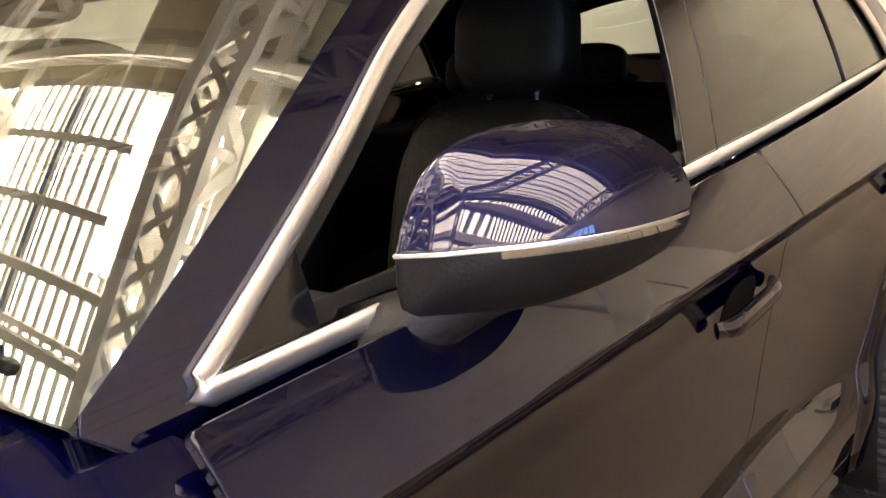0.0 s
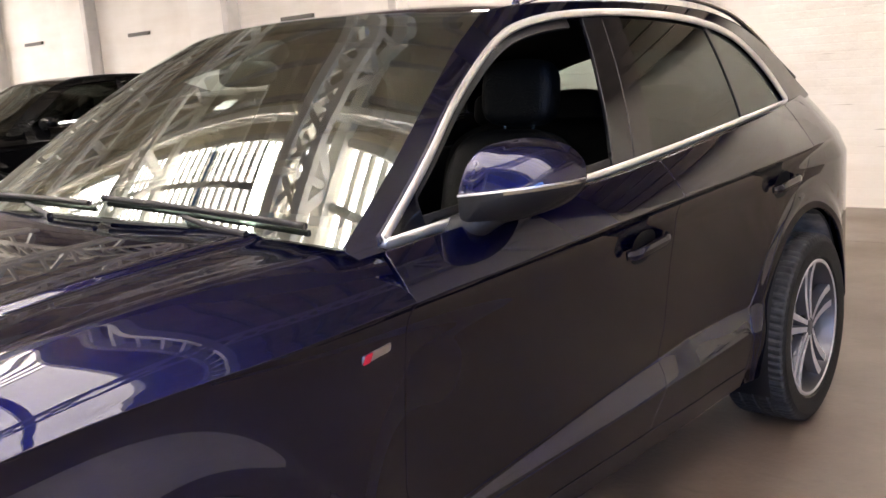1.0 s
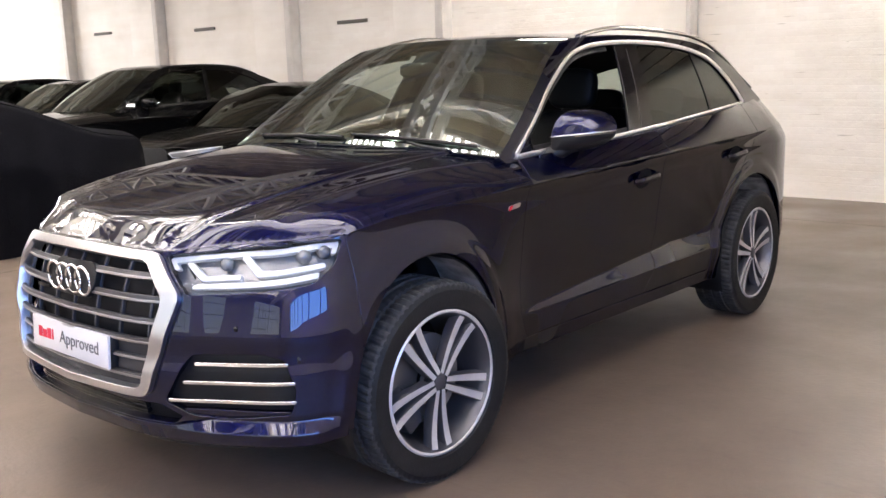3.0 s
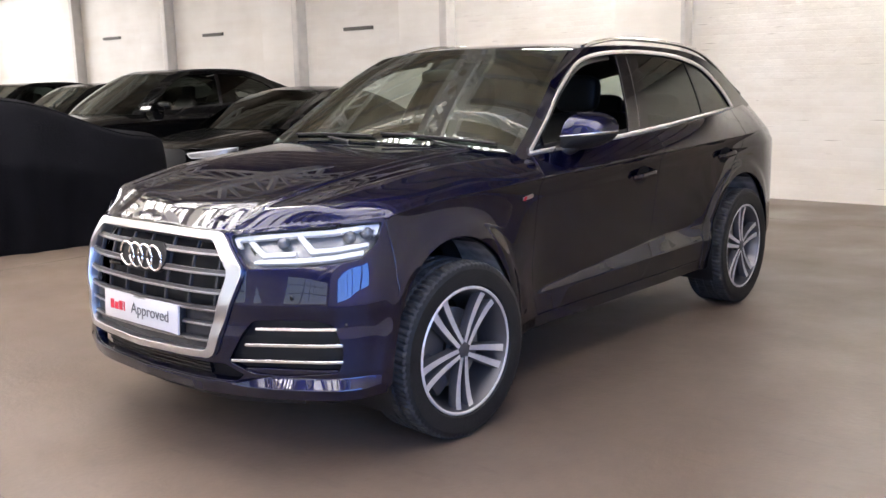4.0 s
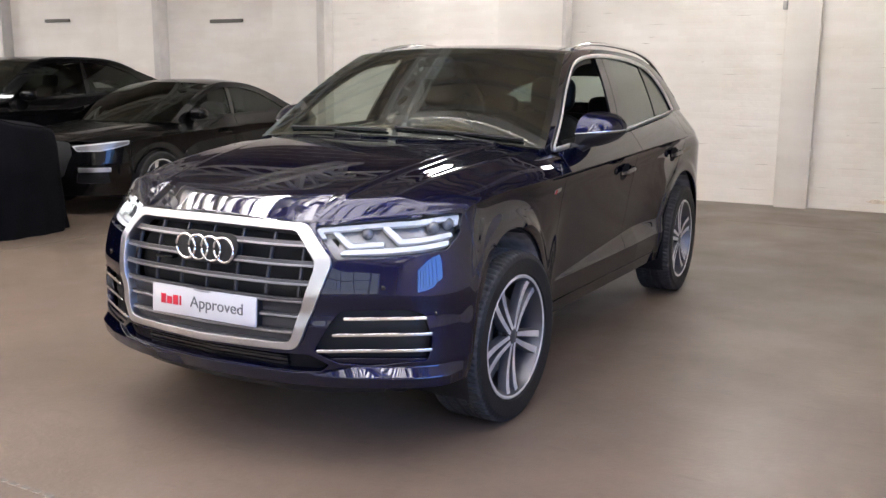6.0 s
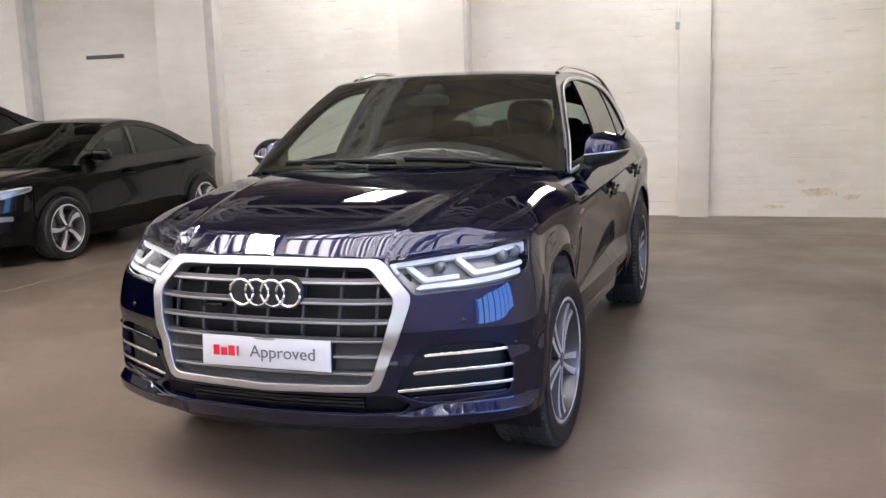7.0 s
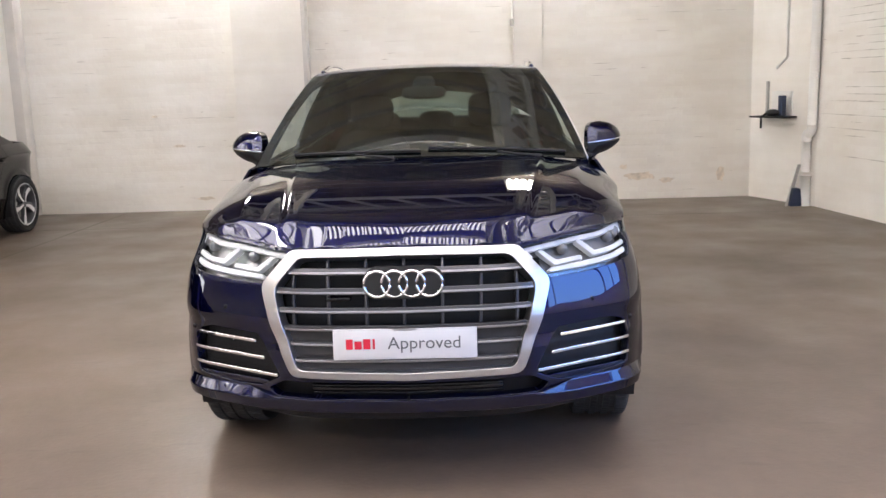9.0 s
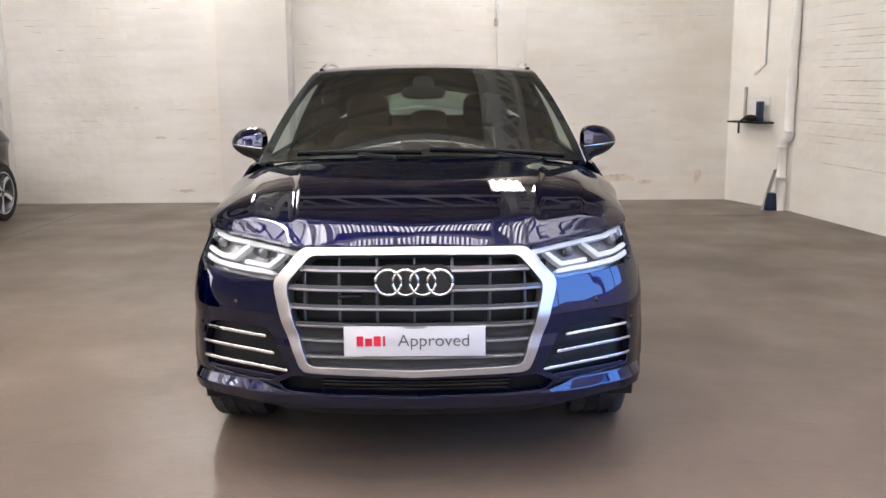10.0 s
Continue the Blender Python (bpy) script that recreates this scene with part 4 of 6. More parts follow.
# head lamps
for sgn in (1, -1):
    mi = sgn < 0
    hl = new("headlight")
    hl.parent = car
    su, zu = np.arange(SXf(0.45), SYf(-0.38), 0.008), np.linspace(0.79, 0.97, 34)
    L = lambda pts: inside([(SXf(x) if x is not None else 0, z) if x < 10 else (SYf(x - 100), z) for x, z in pts])
    patch("lamp_housing", B.flank, su, zu, lambda u, v: in_lamp(u, v) + 0.012, LAMPDARK, hl, "dark chrome lamp housing", out=-0.055, lip=0, mirror=mi)
    strip = lambda u, v: np.minimum(in_lamp(u, v) - 0.004, 0.006 - np.abs(in_lamp(u, v) - 0.011)) * np.where(v > np.interp(u, [SXf(0.46), SYf(-0.42)], [0.87, 0.915]), 1, 0) - np.where(v > np.interp(u, [SXf(0.46), SYf(-0.42)], [0.87, 0.915]), 0, 0.01)
    patch("upper_light_bar", B.flank, su, zu, strip, DRL, hl, "pale upper lamp trim", out=-0.018, lip=0.02, mirror=mi)
    guides = [[(0.555, 0.818), (0.70, 0.824), (99.46, 0.848), (99.47, 0.862), (0.70, 0.839), (0.58, 0.832)],
              [(0.535, 0.895), (0.555, 0.895), (0.600, 0.855), (0.70, 0.862), (0.70, 0.850), (0.59, 0.842)],
              [(0.695, 0.915), (0.715, 0.916), (0.762, 0.872), (99.50, 0.888), (99.50, 0.877), (0.75, 0.858)]]
    for gpts in guides:
        patch("light_guide", B.flank, su, zu, L(gpts), DRL, hl, "white daytime light guide", out=-0.014, lip=0.025, mirror=mi)
    for yy, zz0, rr in ((-0.50, 0.908, 0.026), (-0.575, 0.898, 0.026), (-0.755, 0.880, 0.024)):
        x, y, z = (float(a) for a in B.flank(np.array(SYf(yy)), np.array(zz0)))
        bm = bmesh.new()
        bmesh.ops.create_uvsphere(bm, u_segments=20, v_segments=12, radius=rr, matrix=Matrix.Translation((sgn * (x - 0.035), y + 0.03, z)))
        part("projector_lens", bm, LAMPGLASS, hl, "round projector lens")
    patch("lamp_cover", B.flank, su, zu, lambda u, v: in_lamp(u, v) - 0.001, LENS, hl, "clear lamp cover", out=-0.001, lip=0.006, mirror=mi)
    # air inlet with three bright blades
    ai = new("air_inlet")
    ai.parent = car
    sa, za = np.arange(SXf(0.45), SYf(-0.5), 0.01), np.linspace(0.39, 0.63, 34)
    patch("inlet_back", B.flank, sa, za, lambda u, v: in_inlet(u, v) + 0.01, BLACK, ai, "black inlet grid", out=-0.045, lip=0, mirror=mi)
    for zb0, s0 in ((0.583, 0.575), (0.523, 0.535), (0.462, 0.485)):
        band = lambda u, v, c=zb0, a=SXf(s0): np.minimum(np.minimum(in_inlet(u, v) + 0.004, u - a), 0.0036 - np.abs(v - c - 0.004 * np.sin((u - a) * 4)))
        patch("inlet_blade", B.flank, sa, np.linspace(zb0 - 0.016, zb0 + 0.018, 14), band, BRIGHT, ai, "bright chrome inlet blade", out=0.002, lip=0.02, mirror=mi)
    patch("inlet_floor", B.flank, sa, np.linspace(0.39, 0.46, 12), lambda u, v: np.minimum(in_inlet(u, v), 0.432 - v), PAINT, ai, out=-0.008, lip=0.02, mirror=mi)
    # parking sensors
    for xs0, zs0 in ((0.70, 0.70), (0.86, 0.60)):
        x, y, z = (float(a) for a in B.flank(np.array(SXf(xs0)), np.array(zs0)))
        bm = bmesh.new()
        bmesh.ops.create_uvsphere(bm, u_segments=12, v_segments=8, radius=0.010, matrix=Matrix.Translation((sgn * x, y, z)) @ Matrix.Diagonal((1, 0.4, 1, 1)))
        part("parking_sensor", bm, GLOSSBLACK, car)
patch("lower_grille", front, np.arange(-SXf(0.54), SXf(0.54), 0.015), np.linspace(0.35, 0.46, 14), None, BLACK, car, "black lower air grille", out=-0.05, lip=0)
for zl in (0.385, 0.403, 0.421):
    patch("lower_grille_bar", front, np.arange(-SXf(0.36), SXf(0.36), 0.02), np.linspace(zl - 0.004, zl + 0.004, 4), None, GLOSSBLACK, car, out=-0.03, lip=0.02)

# bonnet, roof, glass
edge_s = np.linspace(0, SYf(-0.405), 16)
B.brow = B.flank(edge_s, np.interp(edge_s, [0, SXf(0.44), SXf(0.7), SYf(-0.42)], [0.927, 0.922, 0.946, 0.962]))
patch("bonnet", B.hood, np.linspace(-1, 1, 240), np.arange(-0.95, 0.75, 0.015), B.hood_keep, PAINT, car)
box("engine_bay_lid", -0.6, 0.6, -0.6, 0.4, 0.7, 0.9, BLACK, car, "black engine bay cover")
upper = spline([(0.545, 1.122), (0.75, 1.262), (0.923, 1.384), (1.137, 1.498), (1.306, 1.550), (1.55, 1.577), (1.89, 1.583), (2.28, 1.561), (2.56, 1.502), (2.73, 1.387), (2.865, 1.240)], 5)
dlo = rounded([tuple(p) for p in upper] + [(2.45, 1.215), (1.9, 1.180), (1.4, 1.154), (0.9, 1.138)], 0.03, 3)
in_dlo = inside(dlo)
edge_up = [tuple(p) for p in B.pillar[::4]] + [(y, float(B.zt(y))) for y in np.arange(1.25, 2.97, 0.1)]
in_frame = inside(edge_up + [(3.05, 1.335), (3.22, 1.243), (2.86, 1.225), (1.9, 1.160), (0.9, 1.118), (0.5, 1.10)])
yg, zg2 = np.arange(0.3, 3.5, 0.02), np.linspace(1.06, 1.66, 46)
pair(car, "pillar_frame", B.green, yg, zg2, lambda u, v: np.minimum(in_frame(u, v), -in_dlo(u, v)), PAINT, lip=0.03)
for sgn in (1, -1):
    x, y, z = B.green(*np.array(dlo).T)
    tube("window_trim", np.stack([(x + 0.005) * sgn, y, z], -1), 0.012, WINTRIM, car, "bright chrome window surround", closed=True, squash=0.45)
patch("roof_panel", B.roof, np.linspace(-1, 1, 50), np.arange(1.04, 3.14, 0.03), B.roof_keep, PAINT, car, "dark blue roof skin")
patch("windscreen", B.screen, np.linspace(-1, 1, 50), np.linspace(0, 1, 30), None, CLEAR, car, "clear laminated windscreen", lip=0, out=0.002).visible_shadow = False
edge_band = lambda u, v: np.maximum(np.maximum(np.abs(u) - 0.955, 0.055 - v), v - 0.945)
patch("screen_band", B.screen, np.linspace(-1, 1, 110), np.linspace(0, 1, 80), edge_band, GLOSSBLACK, car, "black printed windscreen border", lip=0, out=-0.004)
rear_screen = lambda q, v: (q * (0.66 - 0.10 * v), 3.58 - 0.42 * v - 0.22 * q * q, 1.24 + 0.27 * v - 0.06 * v * q * q)
patch("rear_window", rear_screen, np.linspace(-1, 1, 24), np.linspace(0, 1, 10), None, CLEAR, car, "clear rear window", lip=0, flip=True)
# window details
for frame_pts in ([(1.45, 1.12), (1.565, 1.12), (1.752, 1.62), (1.655, 1.62)], [(1.573, 1.12), (1.683, 1.12), (1.860, 1.62), (1.760, 1.62)]):
    b_pillar = inside(frame_pts)
    pair(car, "b_pillar", B.green, np.arange(1.4, 1.95, 0.01), zg2, lambda u, v: np.minimum(in_dlo(u, v), b_pillar(u, v)), GLOSSBLACK, "gloss black door pillar", out=-0.004)
door_pane = inside([(1.676, 1.1), (1.860, 1.62), (2.395, 1.62), (2.400, 1.1)])
quarter_pane = inside([(2.425, 1.1), (2.420, 1.62), (3.0, 1.62), (3.0, 1.1)])
pair(car, "rear_door_window", B.green, yg, zg2, lambda u, v: np.minimum(in_dlo(u, v), door_pane(u, v)), TINTED, "dark privacy glass", out=-0.008, lip=0)
pair(car, "quarter_window", B.green, yg, zg2, lambda u, v: np.minimum(in_dlo(u, v), quarter_pane(u, v)), TINTED, "dark privacy glass", out=-0.008, lip=0)
divider = inside([(2.400, 1.1), (2.395, 1.62), (2.420, 1.62), (2.425, 1.1)])
pair(car, "window_divider", B.green, np.arange(2.2, 2.6, 0.01), zg2, lambda u, v: np.minimum(in_dlo(u, v), divider(u, v)), GLOSSBLACK, out=-0.003)
frame_ring = lambda u, v: np.minimum(np.minimum(in_dlo(u, v), 0.028 - in_dlo(u, v)), 1.56 - u) - np.where(v < B.zb(np.maximum(u, 0.3)) + 0.012, 0.03, 0)
pair(car, "door_window_frame", B.green, np.arange(0.5, 1.8, 0.012), np.linspace(1.08, 1.62, 70), frame_ring, BLACK, "black rubber window channel", out=-0.012)
nose_tri = inside([(0.545, 1.12), (0.70, 1.225), (0.70, 1.13)])
pair(car, "mirror_triangle", B.green, np.arange(0.5, 0.8, 0.01), np.linspace(1.1, 1.3, 30), nose_tri, GLOSSBLACK, "gloss black mirror triangle", out=-0.01)
# roof rails
for sgn in (1, -1):
    ys = np.linspace(1.36, 2.95, 40)
    x, _, z = B.green(ys, B.zt(ys))
    lift = 0.032 * np.clip(np.minimum((ys - 1.36) / 0.30, (2.95 - ys) / 0.3), 0, 1) ** 0.7
    tube("roof_rail", np.stack([sgn * (x - 0.015), ys, z + lift + 0.002], -1), 0.0115, BRIGHT, car, "bright metal roof rail", squash=1.2)
# mirrors
sect = spline([(0.874, 1.128), (0.867, 1.192), (0.870, 1.252), (0.890, 1.286), (0.940, 1.294), (1.0, 1.284), (1.042, 1.259), (1.063, 1.222), (1.052, 1.183), (1.0, 1.146), (0.93, 1.124)], 6, True)
in_sect = inside(sect)
seam = lambda x: 1.191 + 0.09 * (x - 0.88)


def shell(u, v):
    """The bluff front of a mirror housing, swept back towards its tip, with a rounded rim."""
    d = np.clip(in_sect(u, v) / 0.055, 0, 1)
    return u + 0 * v, 0.738 + 0.50 * np.clip(u - 0.865, 0, None) + 1.0 * np.clip(u - 0.95, 0, None) ** 2 + 0.50 * np.clip(v - seam(u), 0, None) + 0.085 * np.clip((u - 0.85) / 0.08, 0, 1) * (1 - np.sqrt(1 - (1 - d) ** 2)), v + 0 * u


for sgn in (1, -1):
    mr = new("door_mirror")
    mr.parent = car
    mi = sgn < 0
    ux, vz = np.linspace(0.86, 1.078, 100), np.linspace(1.11, 1.304, 100)
    patch("mirror_cap", shell, ux, vz, lambda u, v: np.minimum(in_sect(u, v), v - seam(u) - 0.001), PAINT, mr, "dark blue painted mirror cap", mirror=mi, lip=0.004)
    patch("mirror_base", shell, ux, vz, lambda u, v: np.minimum(in_sect(u, v), seam(u) - v - 0.001), BLACK, mr, "black plastic mirror housing", mirror=mi, lip=0.004)
    patch("mirror_trim", shell, ux, np.linspace(1.18, 1.22, 70), lambda u, v: np.minimum(in_sect(u, v) + 0.001, 0.0013 - np.abs(v - seam(u))), CHROME, mr, "thin bright mirror line", mirror=mi, lip=0.004, out=0.0008)
    for a0 in np.arange(0.965, 1.06, 0.0062):
        patch("mirror_indicator", shell, np.linspace(a0 - 0.0035, a0 + 0.0035, 8), np.linspace(1.175, 1.215, 60), lambda u, v, c=a0: np.minimum(np.minimum(in_sect(u, v) - 0.0005, 0.0030 - np.abs(v - seam(u) + 0.0055)), 0.0027 - np.abs(u - c)), AMBER, mr, "ribbed clear side indicator", mirror=mi, lip=0.003, out=0.0012)
    rim = [(sgn * a, shell(np.array(a), np.array(b))[1], b) for a, b in sect]
    back = [(sgn * (0.965 + (a - 0.965) * 0.985), 0.945, 1.2 + (b - 1.2) * 0.985) for a, b in sect]
    n = len(sect)
    sides = {True: [], False: []}
    for j in range(n):
        f = [j, (j + 1) % n, n + (j + 1) % n, n + j]
        sides[(sect[j][1] + sect[(j + 1) % n][1]) / 2 > seam((sect[j][0] + sect[(j + 1) % n][0]) / 2)].append(f if sgn < 0 else f[::-1])
    mesh_object("mirror_cap_side", rim + back, sides[True], PAINT, mr, "dark blue painted mirror cap side")
    mesh_object("mirror_base_side", rim + back, sides[False], BLACK, mr, "black plastic mirror housing side")
    mesh_object("mirror_back", back, [list(range(n))], BLACK, mr, "black mirror back rim", smooth=False)
    gl = [(sgn * (0.965 + (a - 0.965) * 0.9), 0.949, 1.2 + (b - 1.2) * 0.86) for a, b in sect]
    mesh_object("mirror_pane", gl, [list(range(n))], MIRROR, mr, "silvered mirror glass", smooth=False)
    tube("mirror_arm", [(sgn * 0.815, 0.76, 1.095), (sgn * 0.86, 0.785, 1.118), (sgn * 0.91, 0.83, 1.148), (sgn * 0.96, 0.87, 1.165)], [0.042, 0.036, 0.030, 0.026], BLACK, mr, "black mirror foot", sides=14, squash=1.1)
# door handles
for sgn, dfs in ((1, 0), (-1, 1)):
    for owner, y0, zh in ((doors_f[dfs], 1.49, 0.943), (doors_r[dfs], 2.50, 0.972)):
        s0 = float(B.s_y(y0))
        # flush oval on the door skin; the hollow's shade is put into its colour
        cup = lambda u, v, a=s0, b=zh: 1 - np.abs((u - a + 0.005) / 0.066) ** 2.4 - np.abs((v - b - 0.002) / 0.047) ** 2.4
        patch("handle_shade_patch", B.flank, np.linspace(s0 - 0.09, s0 + 0.08, 24), np.linspace(zh - 0.05, zh + 0.055, 18), cup, RECESS_SHADE, owner, "flat near-black patch painted as the shade of the handle hollow", out=0.0015, lip=0, mirror=sgn < 0)
        yy = np.linspace(y0 - 0.115, y0 + 0.115, 16)
        x, y, z = B.flank(B.s_y(yy), np.full(16, zh))
        bow = 0.030 * (1 - ((yy - y0) / 0.122) ** 8)
        tube("door_handle", np.stack([sgn * (x + bow), yy, z + 0.004 + 0.006 * (yy - y0) / 0.1], -1), 0.0175 * (1 - 0.25 * np.abs((yy - y0) / 0.115) ** 4), PAINT, owner, "painted bar door handle", sides=14, squash=0.62)
# side badge
for sgn in (1, -1):
    zb0 = lambda u, v: np.minimum(0.0075 - np.abs(v - 0.946 - 0.10 * (u - SYf(0.445))), 0.036 - np.abs(u - SYf(0.445)))
    patch("side_badge", B.flank, np.linspace(SYf(0.40), SYf(0.51), 30), np.linspace(0.915, 0.965, 20), zb0, CHROME, car, "small silver side badge", out=0.003, lip=0.003, mirror=sgn < 0)
    red = lambda u, v: np.minimum(0.0075 - np.abs(v - 0.946 - 0.10 * (u - SYf(0.445))), 0.008 - np.abs(u - SYf(0.421) - 0.4 * (v - 0.946)))
    patch("badge_flash", B.flank, np.linspace(SYf(0.40), SYf(0.455), 30), np.linspace(0.915, 0.965, 20), red, RED, car, "red badge flash", out=0.005, lip=0.003, mirror=sgn < 0)
# wipers
for y0, x0, x1, up in ((0.21, 0.70, 0.04, 0.0), (0.19, 0.0, -0.62, 0.0)):
    wp = new("wiper")
    wp.parent = car
    qs = np.linspace(x0, x1, 20)
    x, y, z = B.screen(qs / 0.80, np.linspace(0.035, 0.06, 20))
    n = np.array((0, -0.45, 0.9))
    P = np.stack([x, y, z], -1) + n * 0.012
    tube("wiper_blade", P, 0.0075, BLACK, wp, "black rubber wiper blade", sides=6)
    x, y, z = B.screen(np.linspace(x0 - 0.12, (x0 + x1) / 2, 12) / 0.80, np.linspace(-0.03, 0.018, 12))
    tube("wiper_arm", np.stack([x, y, z], -1) + n * 0.014, np.linspace(0.009, 0.006, 12), BLACK, wp, "black wiper arm", sides=6)
patch("scuttle", lambda q, y: (q * 0.80, y + 0.07 * q * q, 1.130 + 0.02 * (y - 0.3) - 0.02 * q * q), np.linspace(-1, 1, 24), np.linspace(0.30, 0.47, 6), None, BLACK, car, "black scuttle panel", lip=0)

# underside, arches, cabin
box("underbody", -0.66, 0.66, -0.52, 3.45, 0.22, 0.34, BLACK, car, "black underbody", 0.03)
box("front_inner_structure", -0.50, 0.50, -0.72, -0.45, 0.33, 0.86, BLACK, car, "black crash structure and radiator")
for k, yc in enumerate(B.arches):
    for sgn in (1, -1):
        verts, faces = [], []
        for i in range(33):
            a = math.pi * (-0.12 + 1.24 * i / 32)
            for xx in (0.905, 0.60):
                verts.append((sgn * xx, yc - 0.055 + 0.402 * math.cos(a), 0.365 + 0.402 * math.sin(a) * (1.18 if math.sin(a) > 0 else 1)))
        for i in range(32):
            faces.append([2 * i, 2 * i + 1, 2 * i + 3, 2 * i + 2])
        verts2 = len(verts)
        verts += [(sgn * 0.60, yc, 0.3)]
        for i in range(32):
            faces.append([2 * i + 1, verts2, 2 * i + 3])
        mesh_object("wheel_arch_liner", verts, faces, BLACK, car, "black wheel arch liner")
        # dusty rear part of the liner
        dust, quads = [], []
        for i in range(13):
            a = math.pi * (-0.02 + 0.40 * i / 12)
            for xx in (0.900, 0.66 + 0.10 * (i / 12) ** 2):
                dust.append((sgn * xx, yc - 0.055 + 0.396 * math.cos(a), 0.365 + 0.396 * math.sin(a) * (1.18 if math.sin(a) > 0 else 1)))
        for i in range(12):
            quads.append([2 * i, 2 * i + 1, 2 * i + 3, 2 * i + 2])
        mesh_object("liner_dust_guard", dust, quads, DUSTY, car, "dusty grey felt wheel arch guard")
hub = build_wheel(car, 0.3685, 0.258, 0.255, 5, "twin")
wheel_copies(hub, car, [(0.800, 0, 0.3675, -3, 35), (-0.800, 0, 0.3675, 177, 20), (0.800, 2.819, 0.3675, 0, 0), (-0.800, 2.819, 0.3675, 180, 0)])

# cabin
box("cabin_floor", -0.72, 0.72, 0.35, 3.3, 0.34, 0.42, DARK, car, "dark carpeted cabin floor")
box("bulkhead", -0.74, 0.74, 0.40, 0.47, 0.34, 1.09, DARK, car, "dark bulkhead")
bm = bmesh.new()
prof = [(0.46, 1.125), (0.56, 1.135), (0.72, 1.135), (0.86, 1.105), (0.94, 1.04), (0.94, 0.85), (0.86, 0.70), (0.46, 0.70)]
L0 = [bm.verts.new((-0.76, y, z)) for y, z in prof]
L1 = [bm.verts.new((0.76, y, z)) for y, z in prof]
for i in range(len(prof)):
    bm.faces.new((L0[i], L0[(i + 1) % 8], L1[(i + 1) % 8], L1[i]))
bm.faces.new(L0), bm.faces.new(L1)
part("dashboard", bm, DARK, car, "dark soft-touch dashboard", 20)
bm = bmesh.new()
box_bm(bm, -0.58, -0.16, 0.66, 0.86, 1.10, 1.15, 0.02)
part("instrument_hood", bm, DARK, car)
pts = [(-0.37 + 0.185 * math.cos(a), 0.97 + 0.185 * math.sin(a) * 0.42, 1.0 + 0.185 * math.sin(a) * 0.9) for a in np.linspace(0, 2 * math.pi, 40, endpoint=False)]
sw = new("steering_wheel")
sw.parent = car
tube("steering_rim", pts, 0.016, LEATHER, sw, "black leather steering rim", closed=True)
box("steering_boss", -0.45, -0.29, 0.92, 1.0, 0.93, 1.04, LEATHER, sw, "", 0.02)
for sgn in (1, -1):
    for yy0, yy1 in ((0.5, 1.68), (1.68, 2.7)):
        box("door_card", sgn * 0.70 - 0.03, sgn * 0.70 + 0.03, yy0, yy1, 0.42, 1.10, DARK, car, "dark door lining", 0.02)


def cushion(name, sx, sy, sz, m, owner, material=LEATHER, power=3.5, label=""):
    """A soft block: a superellipsoid."""
    bm = bmesh.new()
    bmesh.ops.create_uvsphere(bm, u_segments=28, v_segments=18, radius=1.0)
    for v in bm.verts:
        c = [math.copysign(abs(k) ** (2 / power), k) for k in v.co]
        v.co = m @ Vector((c[0] * sx, c[1] * sy, c[2] * sz))
    return part(name, bm, material, owner, label, 80)


for cx in (-0.37, 0.37):
    seat = new("seat")
    seat.parent = car
    cushion("seat_cushion", 0.26, 0.27, 0.10, pose(cx, 1.28, 0.62, 6), seat)
    cushion("seat_backrest", 0.25, 0.085, 0.34, pose(cx, 1.58, 0.92, -14), seat)
    cushion("headrest", 0.135, 0.055, 0.105, pose(cx, 1.70, 1.36, -8), seat, label="black leather headrest")
    for dx in (-0.055, 0.055):
        tube("headrest_post", [(cx + dx, 1.67, 1.2), (cx + dx, 1.70, 1.34)], 0.007, BRIGHT, seat, sides=6)
bench = new("rear_bench")
bench.parent = car
cushion("seat_cushion", 0.66, 0.26, 0.10, pose(0, 2.25, 0.66, 5), bench)
cushion("seat_backrest", 0.66, 0.08, 0.30, pose(0, 2.52, 0.93, -16), bench)
for cx in (-0.40, 0.0, 0.40):
    cushion("headrest", 0.13, 0.045, 0.075, pose(cx, 2.62, 1.26, -10), bench)
im = new("interior_mirror")
im.parent = car
cushion("mirror_shell", 0.12, 0.02, 0.035, pose(0, 0.93, 1.475, -8), im, GLOSSBLACK)
cushion("mirror_mount", 0.06, 0.06, 0.03, pose(0, 1.0, 1.515, 38), im, BLACK)
patch("headliner", lambda q, y: (B.roof(q * 0.97, y)[0], y, B.roof(q, y)[2] - 0.035), np.linspace(-1, 1, 24), np.arange(1.14, 3.2, 0.06), None, DARK, car, "dark headlining", lip=0, flip=True)
